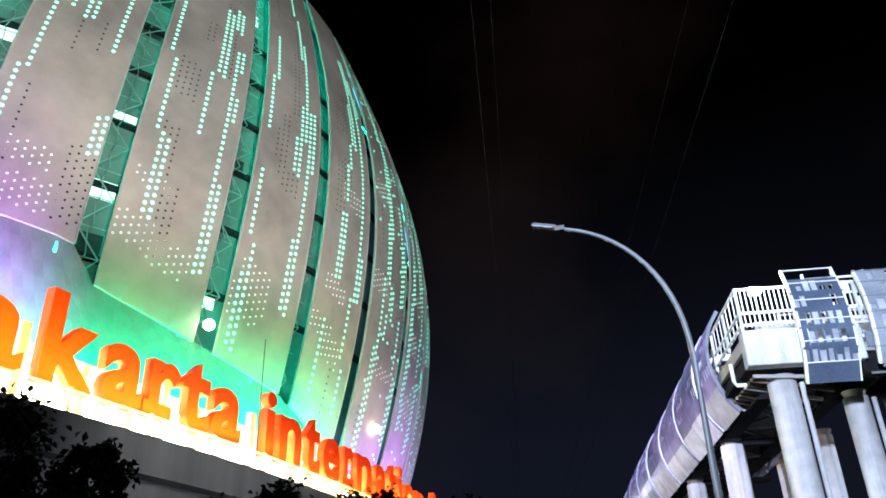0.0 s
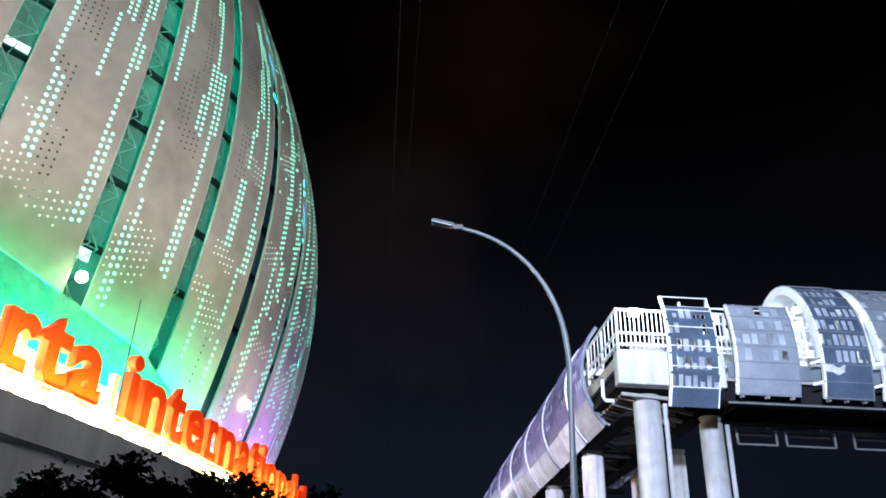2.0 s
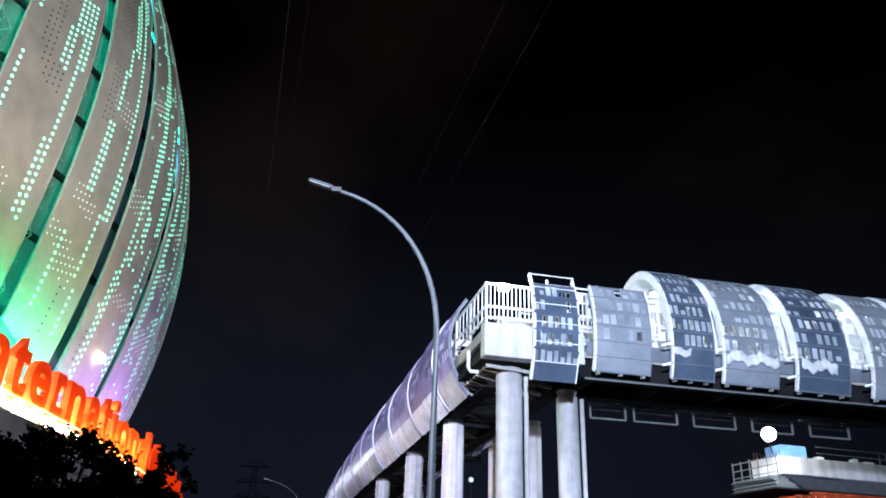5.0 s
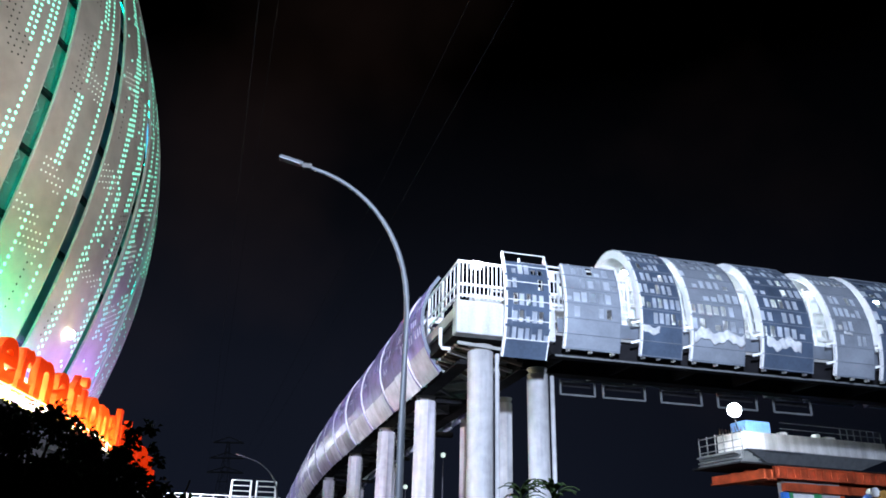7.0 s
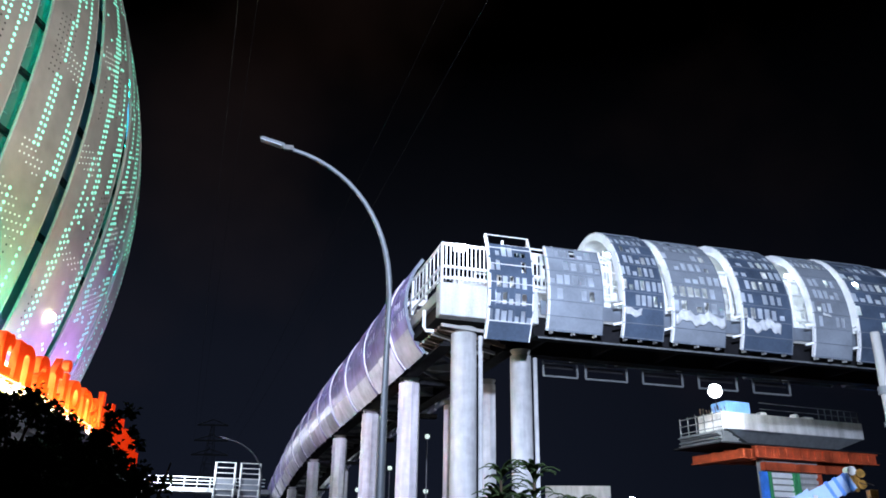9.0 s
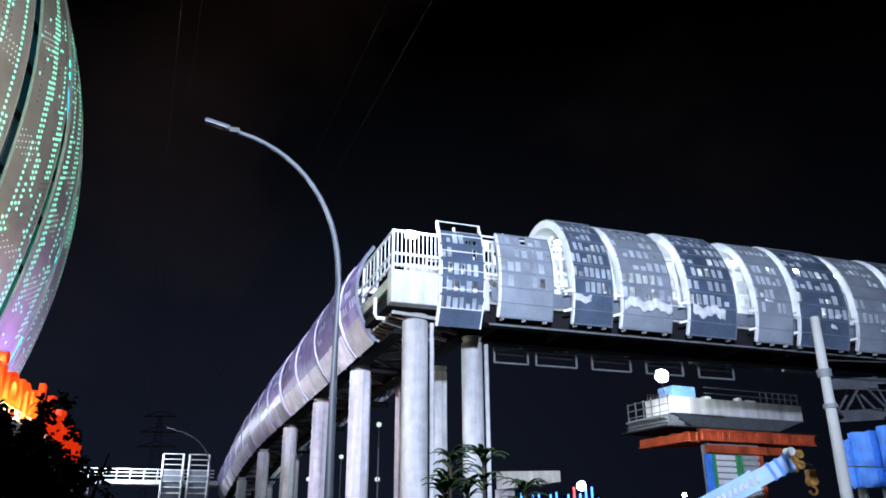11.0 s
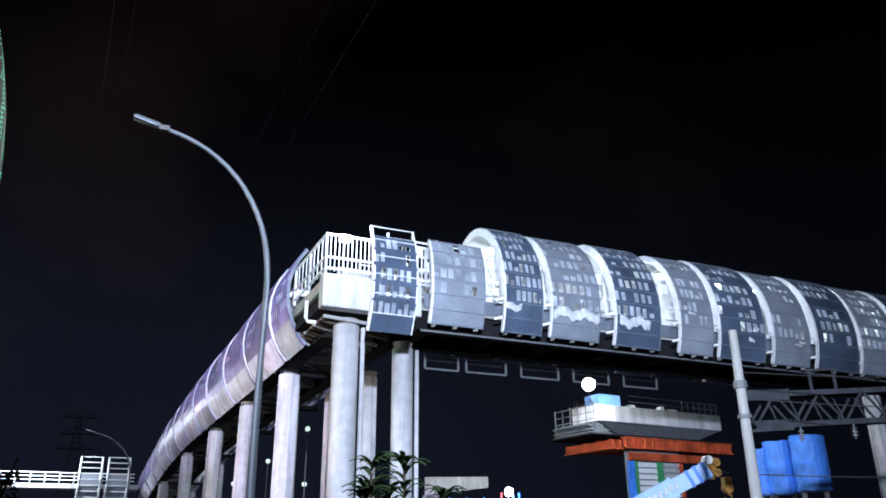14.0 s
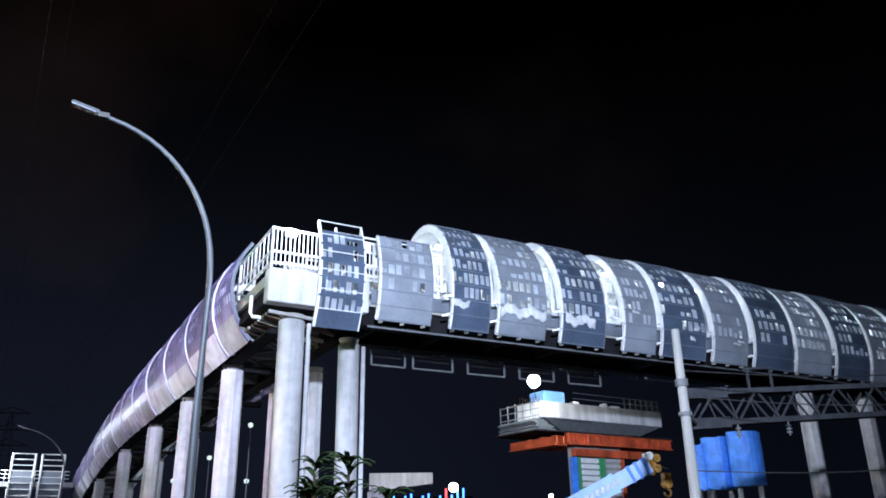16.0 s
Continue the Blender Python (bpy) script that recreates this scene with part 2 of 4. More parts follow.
    bmesh.ops.transform(bm, matrix=Matrix.LocRotScale((a + b) / 2, (b - a).to_track_quat("Z", "Y"), None), verts=r["verts"])


def pipe(bm, pts, radii, seg=10):
    """A bent tube through pts."""
    rings = []
    pts = [Vector(p) for p in pts]
    for i, p in enumerate(pts):
        d = (pts[min(i + 1, len(pts) - 1)] - pts[max(i - 1, 0)]).normalized()
        q = d.to_track_quat("Z", "Y")
        rings.append([bm.verts.new(p + q @ Vector((radii[i] * math.cos(2 * math.pi * k / seg), radii[i] * math.sin(2 * math.pi * k / seg), 0))) for k in range(seg)])
    for a, b in zip(rings, rings[1:]):
        for k in range(seg):
            bm.faces.new((a[k], a[(k + 1) % seg], b[(k + 1) % seg], b[k]))
    bm.faces.new(rings[0][::-1])
    bm.faces.new(rings[-1])


def sheet(bm, grid, thick):
    """A thick shell from a grid of (inner point, outer point) pairs."""
    inn = [[bm.verts.new(p[0]) for p in row] for row in grid]
    out = [[bm.verts.new(p[1]) for p in row] for row in grid]
    nr, nc = len(grid), len(grid[0])
    for i in range(nr - 1):
        for j in range(nc - 1):
            bm.faces.new((out[i][j], out[i][j + 1], out[i + 1][j + 1], out[i + 1][j]))
            bm.faces.new((inn[i][j], inn[i + 1][j], inn[i + 1][j + 1], inn[i][j + 1]))
    for i in range(nr - 1):
        bm.faces.new((inn[i][0], out[i][0], out[i + 1][0], inn[i + 1][0]))
        bm.faces.new((inn[i][-1], inn[i + 1][-1], out[i + 1][-1], out[i][-1]))
    for j in range(nc - 1):
        bm.faces.new((inn[0][j], inn[0][j + 1], out[0][j + 1], out[0][j]))
        bm.faces.new((inn[-1][j], out[-1][j], out[-1][j + 1], inn[-1][j + 1]))


# ---- ground ----
bm = bmesh.new()
bmesh.ops.create_grid(bm, x_segments=8, y_segments=8, size=2500)
tagged(part("ground", bm, M_ASPH), "dark asphalt ground that reaches the horizon", "ground", kind="structure")

# ---- velodrome ----
CX, CY, RHO, C1, ZM, C2, C3 = -69.891, 47.836, 46.568, 0.0102, 28.852, 0.01388, -0.00016
Z_TOP = 56.0
GAPS = [-0.497 - 0.154 * 2, -0.497 - 0.154, -0.497, -0.335, -0.189, -0.049, 0.110, 0.262, 0.414, 0.566, 0.718]
HALF_GAP = 0.0132


def z_base(phi):
    """The lower edge of the facade panels, which falls towards the street corner."""
    return float(np.interp(phi, (-0.85, -0.515, -0.48, -0.344, -0.195, -0.12, -0.054, 0.4), (22.4, 20.4, 18.4, 16.8, 15.4, 14.0, 12.8, 11.5)))


def half_gap(g):
    return 0.0158 if g < -0.25 else HALF_GAP


def dome_r(z):
    d = z - ZM
    return RHO - (C1 * d * d if d < 0 else C2 * d * d + C3 * d ** 3)


def dome_p(phi, z, inset=0.0):
    p = phi - 0.00048 * (z - 15) + 0.00008 * (z - 15) ** 2
    r = dome_r(z) - inset
    return Vector((CX + r * math.cos(p), CY + r * math.sin(p), z))


velodrome = thing("velodrome", pose(0, 0, 0), "rounded velodrome hall clad in perforated pale metal panels", "building")


def dome_panel(p0, p1, rng, white):
    bm = bmesh.new()


    def rise(p):
        return [z_base(p) + (Z_TOP - z_base(p)) * i / 36 for i in range(37)]
    ps = [p0 + (p1 - p0) * j / 6 for j in range(7)]
    sheet(bm, [[(dome_p(p, rise(p)[i], 0.18), dome_p(p, rise(p)[i])) for p in ps] for i in range(37)], 0.18)
    pan = part("facade_panel", bm, M_PANEL, velodrome, smooth=False)
    # pale edge trims
    for p in (p0, p1):
        bm = bmesh.new()
        pipe(bm, [dome_p(p, z, 0.02) for z in rise(p)], [0.06] * 37, 6)
        part("edge_trim", bm, M_EDGE, pan)
    # dots: sites on a staggered raster
    width = (p1 - p0) * RHO
    cols = int(width / 0.40)
    zb0 = z_base(p0)
    rows = int((Z_TOP - zb0 - 1) / 0.46)
    lit, pale, dark = {}, {}, {}

    def stream(c, r0, r1, wide, drift):
        r = r0
        while r < r1:
            n = rng.randint(5, 13)
            w = rng.randint(1, wide)
            for k in range(n):
                for j in range(w):
                    lit[(c + j, r + k)] = 1
            r += n
            if rng.random() < 0.25:
                r += rng.randint(2, 9)
            c += rng.choice((-1, 0, 1, 1)) if drift > 0 else rng.choice((-1, 0, 1))
            c = min(max(c, 1), cols - 3)
    for k in range(3):
        c = int(cols * (k + 0.5) / 3) + rng.randint(-1, 1)
        a = rng.randint(0, 9) + (rng.randint(12, 34) if k == 1 else 0)
        stream(c, a, min(rows, a + rng.randint(26, 66)), 2, 1)
    if p0 > -0.1:
        for k in range(70):
            lit[(rng.randint(0, cols - 1), rng.randint(0, rows - 1))] = 1
    for k in range(7):
        c, r0, w, n = rng.randint(1, cols - 4), rng.randint(0, rows - 20), rng.randint(1, 4), rng.randint(4, 12)
        for i in range(n):
            for j in range(w):
                if (c + j, r0 + i) not in lit:
                    dark[(c + j, r0 + i)] = 1
    for k in range(4):
        c, r0 = rng.randint(0, max(1, cols - 8)), rng.randint(0, rows // (2 if k < 2 else 7))
        for i in range(rng.randint(2, 4)):
            for j in range(6):
                if (c + j, r0 + i) not in lit:
                    pale[(c + j, r0 + i)] = 1

    def dots(sites, rad, name, material, label):
        if not sites:
            return
        bm = bmesh.new()
        for c, r in sites:
            if c < 0 or c >= cols or r < 0 or r >= rows:
                continue
            ph = p0 + (c + 0.5) / cols * (p1 - p0)
            z = z_base(ph) + 0.7 + r * 0.46 + (0.23 if c % 2 else 0)
            o = dome_p(ph, z, -0.008)
            ex = (dome_p(ph + 0.002, z, -0.008) - o).normalized()
            ez = (dome_p(ph, z + 0.1, -0.008) - o).normalized()
            vs = [bm.verts.new(o + (ex * math.cos(k * math.pi / 4) + ez * math.sin(k * math.pi / 4)) * rad) for k in range(8)]
            bm.faces.new(vs)
        tagged(part(name, bm, material, pan, label), kind="stuff")
    dots(lit, 0.108, "led_dot", white, "lit mint green led dots")
    dots(pale, 0.066, "pale_dot", M_LEDW, "pale lit perforations")
    dots(dark, 0.07, "perforation", M_HOLE, "flat black discs for the shade in round perforations")


rng = random.Random(11)
for i in range(len(GAPS) - 1):
    dome_panel(GAPS[i] + half_gap(GAPS[i]), GAPS[i + 1] - half_gap(GAPS[i + 1]), rng, M_LED)

# inner wall behind the gaps
bm = bmesh.new()
zs = [6 + (Z_TOP - 6) * i / 30 for i in range(31)]
sheet(bm, [[(dome_p(-0.95 + 2.0 * j / 60, z, 1.9), dome_p(-0.95 + 2.0 * j / 60, z, 1.6)) for j in range(61)] for z in zs], 0.3)
part("inner_wall", bm, M_INNER, velodrome, "pale inner wall behind the panel gaps")
# ring floors seen through the gaps
for z in (20.2, 24.4, 28.6, 32.8, 37.0, 41.2):
    bm = bmesh.new()
    sheet(bm, [[(dome_p(-0.95 + 2.0 * j / 60, z + k, 1.6), dome_p(-0.95 + 2.0 * j / 60, z + k, 1.25)) for j in range(61)] for k in (0, 0.3)], 0.3)
    part("ring_beam", bm, M_DARK, velodrome)
for i, g in enumerate(GAPS):
    bm = bmesh.new()
    h = half_gap(g) * 1.1
    zz = [11.6 + k * 1.7 for k in range(26)]
    for a, b in zip(zz, zz[1:]):
        s = 1 if int((a + 100) / 1.7) % 2 else -1
        beam(bm, dome_p(g - h * s, a, 0.9), dome_p(g + h * s, b, 0.9), 0.06)
        beam(bm, dome_p(g - h, a, 0.9), dome_p(g + h, a, 0.9), 0.05)
        beam(bm, dome_p(g, a, 0.5), dome_p(g, a, 1.5), 0.05)
        beam(bm, dome_p(g, a, 0.5), dome_p(g, b, 1.5), 0.045)
    tagged(part("truss", bm, M_TRUSS, velodrome, "light steel lattice truss in a facade gap"), kind="stuff")
    for sgn in (-1, 1):
        bm = bmesh.new()
        zz = [z_base(g) + 0.5 + (Z_TOP - z_base(g) - 1) * k / 16 for k in range(17)]
        pipe(bm, [dome_p(g + sgn * HALF_GAP * (2.4 if g < -0.3 else 4.2), z, 0.6) for z in zz], [0.05 if g < -0.1 else 0.028] * 17, 5)
        part("led_strip", bm, M_STRIPB if g > -0.1 and g < 0.2 else M_STRIP, velodrome, "coloured led strip behind a panel edge")
rgw = random.Random(21)
for g in GAPS:
    for k in range(7):
        z = 19 + 4.2 * k + rgw.uniform(0, 1.5)
        if rgw.random() < 0.75:
            hgt = rgw.uniform(0.7, 1.6)
            lit_ = rgw.random() < 0.4
            bm = bmesh.new()
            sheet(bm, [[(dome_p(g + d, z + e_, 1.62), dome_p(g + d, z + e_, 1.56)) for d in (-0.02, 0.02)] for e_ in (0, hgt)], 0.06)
            # unlit ones are flat black sheets painted as the dark of voids
            part("inner_window" if lit_ else "void_shade_sheet", bm, M_WIN if lit_ else M_HOLE, velodrome)
# folded base cladding
bm = bmesh.new()
n_c, n_r = 140, 18


def fold_z(p, i):
    return 6.5 + (z_base(p) - 6.2) * i / n_r


gv = [[bm.verts.new(dome_p(-0.80 + 1.6 * (j + 0.5 * (i % 2)) / n_c, fold_z(-0.80 + 1.6 * j / n_c, i), 0.53 if (j - (i - (i & 1)) // 2 - i) % 3 == 0 else 0.60)) for j in range(n_c + 1)] for i in range(n_r + 1)]
for i in range(n_r):
    for j in range(n_c):
        a_, b_, c_, d_ = gv[i][j], gv[i][j + 1], gv[i + 1][j + 1], gv[i + 1][j]
        if i % 2:
            bm.faces.new((a_, b_, c_))
            bm.faces.new((a_, c_, d_))
        else:
            bm.faces.new((a_, b_, d_))
            bm.faces.new((b_, c_, d_))
part("base_cladding", bm, M_BASE, velodrome, "folded diamond base cladding washed green and violet")
# shallow roof
bm = bmesh.new()
top = [bm.verts.new(dome_p(2 * math.pi * k / 64, Z_TOP, 0.3)) for k in range(64)]
ap = bm.verts.new((CX, CY, Z_TOP + 7))
for k in range(64):
    bm.faces.new((top[k], top[(k + 1) % 64], ap))
part("roof", bm, M_EDGE, velodrome, "shallow pale metal roof")
# the far side, plain
bm = bmesh.new()
zs = [0 + Z_TOP * i / 14 for i in range(15)]
sheet(bm, [[(dome_p(0.75 + 4.7 * j / 50, z, 0.6), dome_p(0.75 + 4.7 * j / 50, z, 0.3)) for j in range(51)] for z in zs], 0.3)
part("rear_wall", bm, M_EDGE, velodrome)


# ---- terrace wall, railing and sign ----
def arc(s):
    """How far the terrace bows towards the street."""
    c = min(max(s, 11.0), 54.0)
    return 14.6 + ((c - 32) / 15.5) ** 2 + (s - c) * 2 * (c - 32) / 240.25


bm = bmesh.new()
ss = [-20 + 2.0 * i for i in range(56)]
prof = [(0.0, 0), (0.0, 5.9), (-0.25, 6.0), (-0.25, 7.1), (1.2, 7.1)]
rows_ = []
for s in ss:
    rows_.append([(sg(s, arc(s) - 0.6 + a + 0.3, z - 0.02), sg(s, arc(s) - 0.6 + a, z)) for a, z in prof])
sheet(bm, rows_, 0.3)
tagged(part("wall_terrace", bm, M_CONC), "grey concrete terrace wall under the sign", "wall", kind="structure")
bm = bmesh.new()
sheet(bm, [[(sg(s, arc(s) + d, 6.8), sg(s, arc(s) + d, 7.06)) for d in (0.5, 12)] for s in ss], 0.2)
tagged(part("floor_terrace", bm, M_CONC), "concrete terrace floor behind the sign", "floor", kind="structure")

railing = thing("terrace_railing", pose(0, 0, 0), "white steel railing along the terrace edge", "railing")
for s0 in range(-8, 64, 3):
    bm = bmesh.new()
    beam(bm, sg(s0, arc(s0) - 0.45, 7.1), sg(s0, arc(s0) - 0.45, 7.86), 0.10)
    part("post", bm, M_WHITE, railing)
    for z in (7.3, 7.8):
        bm = bmesh.new()
        beam(bm, sg(s0, arc(s0) - 0.45, z), sg(s0 + 3, arc(s0 + 3) - 0.45, z), 0.05)
        part("rail", bm, M_WHITE, railing)
for s0 in (12.4, 13.0, 19.6, 20.2):
    for k in range(4):
        bm = bmesh.new()
        beam(bm, sg(s0 + k * 0.15, arc(s0) - 0.45, 7.3), sg(s0 + k * 0.15, arc(s0) - 0.45, 7.8), 0.035)
        part("bar", bm, M_WHITE, railing)

sign = thing("sign", pose(0, 0, 0), "large orange red channel letters on the terrace edge", "sign")


def glyph(ch, left, right, base, size):
    cu = bpy.data.curves.new("letter", "FONT")
    cu.body, cu.size, cu.extrude, cu.offset, cu.bevel_depth = ch, size, 0.15, 0.085, 0.02
    cu.resolution_u = 4
    tmp = new("letter_tmp", cu)
    dg = bpy.context.evaluated_depsgraph_get()
    me = bpy.data.meshes.new_from_object(tmp.evaluated_get(dg))
    bpy.data.objects.remove(tmp)
    xs = [v.co.x for v in me.vertices]
    x0, x1 = min(xs), max(xs)
    k = (right - left) / (x1 - x0)
    mid = (left + right) / 2
    a = (sg(right, arc(right), 0) - sg(left, arc(left), 0)).normalized()
    zc = Vector((0, 0, 1))
    nrm = a.cross(zc)
    o = sg(mid, arc(mid), base)
    for v in me.vertices:
        x, y, z = v.co
        v.co = o + a * ((x - (x0 + x1) / 2) * k) + zc * y + nrm * z
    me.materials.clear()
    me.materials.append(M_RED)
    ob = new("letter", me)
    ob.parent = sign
    return ob


LETTERS = (("a", 12.5, 14.85), ("k", 15.1, 17.2), ("a", 17.2, 18.95), ("r", 19.05, 20.5), ("t", 20.5, 22.1), ("a", 22.1, 23.95), ("i", 25.4, 26.1), ("n", 26.4, 28.3), ("t", 28.5, 29.95), ("e", 30.1, 32.0),
           ("r", 32.35, 33.5), ("n", 33.8, 36.0), ("a", 36.4, 38.3), ("t", 38.6, 40.1), ("i", 40.5, 41.2), ("o", 41.6, 44.1), ("n", 44.5, 46.9), ("a", 47.3, 49.7), ("l", 50.3, 51.2))
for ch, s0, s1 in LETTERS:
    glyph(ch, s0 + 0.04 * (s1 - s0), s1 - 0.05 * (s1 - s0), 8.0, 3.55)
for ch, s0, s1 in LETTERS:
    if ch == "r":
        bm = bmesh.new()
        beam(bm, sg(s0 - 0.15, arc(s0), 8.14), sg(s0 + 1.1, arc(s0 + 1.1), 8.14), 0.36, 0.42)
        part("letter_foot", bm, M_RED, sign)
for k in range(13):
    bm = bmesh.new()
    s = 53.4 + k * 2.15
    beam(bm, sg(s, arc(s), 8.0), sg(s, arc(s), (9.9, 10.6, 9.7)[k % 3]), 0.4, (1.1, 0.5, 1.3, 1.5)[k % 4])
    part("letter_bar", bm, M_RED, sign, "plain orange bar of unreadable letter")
for ch, s0, s1 in LETTERS:
    tall = 9.5 if ch in "ktil" else 8.9
    bm = bmesh.new()
    beam(bm, sg(s0 - 0.1, arc(s0) + 0.42, 7.06), sg(s0 - 0.1, arc(s0) + 0.42, tall), 0.22, 0.3)
    beam(bm, sg(s0 - 0.1, arc(s0) + 0.3, 8.3), sg(s0 + 0.4, arc(s0) + 0.1, 8.3), 0.08)
    part("support_post", bm, M_WHITE, sign, "pale support post behind a letter")


def floodlight(s, n, z, material, big=0.3):
    t = thing("floodlight", pose(*sg(s, n, z), 0, 0, 90 + SIGN_AZ), "lit floodlight on the terrace, glass enlarged for its glare", "lamp", "terrace floodlights")
    bm = bmesh.new()
    # glass oversized so that its shape carries the floodlight's glare
    box(bm, -big, big, -0.12, 0.12, 0.1, 0.1 + big * 1.8)
    part("glass", bm, material, t)
    bm = bmesh.new()
    box(bm, -big - 0.05, big + 0.05, -0.2, 0.2, 0.0, 0.095)
    part("housing", bm, M_BLACK, t)


for k in range(21):
    s = 14.0 + 1.65 * k
    floodlight(s, arc(s) + 1.3, 7.06, M_GLARE, 0.55)

for s in (31.4, 32.6, 34.6):
    floodlight(s, arc(s) - 0.05, 7.06, M_VIOL, 0.24)

# added reflector: catches the floods as glow, keeps them off the hall base
bm = bmesh.new()
sheet(bm, [[(sg(s, arc(s) + 2.3, z), sg(s, arc(s) + 2.1, z)) for z in (7.065, 9.7)] for s in [9 + 2.0 * i for i in range(24)]], 0.2)
tagged(part("wall_glow_reflector", bm, M_WHITE), "white reflector wall added behind the terrace floodlights", "wall", kind="structure")

# two bright lamps on poles before the facade
for p in ((-26.65, 32.41, 17.77), (-24.87, 49.96, 15.6)):
    t = thing("wall_lamp", pose(*p), "bright white round lamp on a short wall bracket", "lamp", "lamps before the facade")
    bm = bmesh.new()
    bmesh.ops.create_icosphere(bm, subdivisions=2, radius=0.33)
    part("bulb", bm, M_WARM, t)
    bm = bmesh.new()
    inw = Vector((CX - p[0], CY - p[1], 0)).normalized()
    rod(bm, inw * 0.3, inw * 1.6, 0.04)
    part("bracket", bm, M_STEELG, t)

bm = bmesh.new()
pm = sg(24.7, arc(24.7) - 0.3, 0)
rod(bm, (pm.x, pm.y, 7.05), (pm.x, pm.y, 12.2), 0.035, 0.015, 8)
tagged(part("antenna_pole", bm, M_BLACK), "thin dark pole on the terrace edge", "pole")

# ---- covered footbridge ----
footbridge = thing("footbridge", BR, "covered pedestrian bridge with curved perforated panels on round piers", "bridge")
R_TUBE, ZC = 2.80, 10.98
AX, BX = 2.64, 3.53            # half width and half height of the tube
V_C, U_C = 28.0, 10.16
A_LOW, A_END = -29.0, 209.0


def ramp(v):
    """How far the plaza run has come down at v."""
    return 0.0016 * max(0.0, v - 60) ** 2


def long_box(bm, u0, u1, v0, v1, z0, z1):
    """A beam along the plaza run that follows its slope."""
    vs = [v0] + [v for v in range(60, 106, 5) if v0 < v < v1] + [v1]
    rings = [[bm.verts.new((u, v, z - ramp(v))) for u, z in ((u0, z0), (u1, z0), (u1, z1), (u0, z1))] for v in vs]
    for a, b in zip(rings, rings[1:]):
        for k in range(4):
            bm.faces.new((a[k], b[k], b[(k + 1) % 4], a[(k + 1) % 4]))
    bm.faces.new(rings[0])
    bm.faces.new(rings[-1][::-1])


def tube_pt(run, s, deg, r, zc=ZC):
    if run == "left":             # this run is round, 3.14 m in radius
        r = 3.14 + r - R_TUBE
        return Vector((U_C - r * math.cos(radians(deg)), s, 11.45 - ramp(s) + r * math.sin(radians(deg))))
    o = (AX + r - R_TUBE) * math.cos(radians(deg))
    b = BX - 0.12 * min(1.0, max(0.0, (27 - s) / 12))     # the arch is a little flatter by the landing
    z = zc + (b + r - R_TUBE) * math.sin(radians(deg))
    return Vector((s, V_C - o, z))


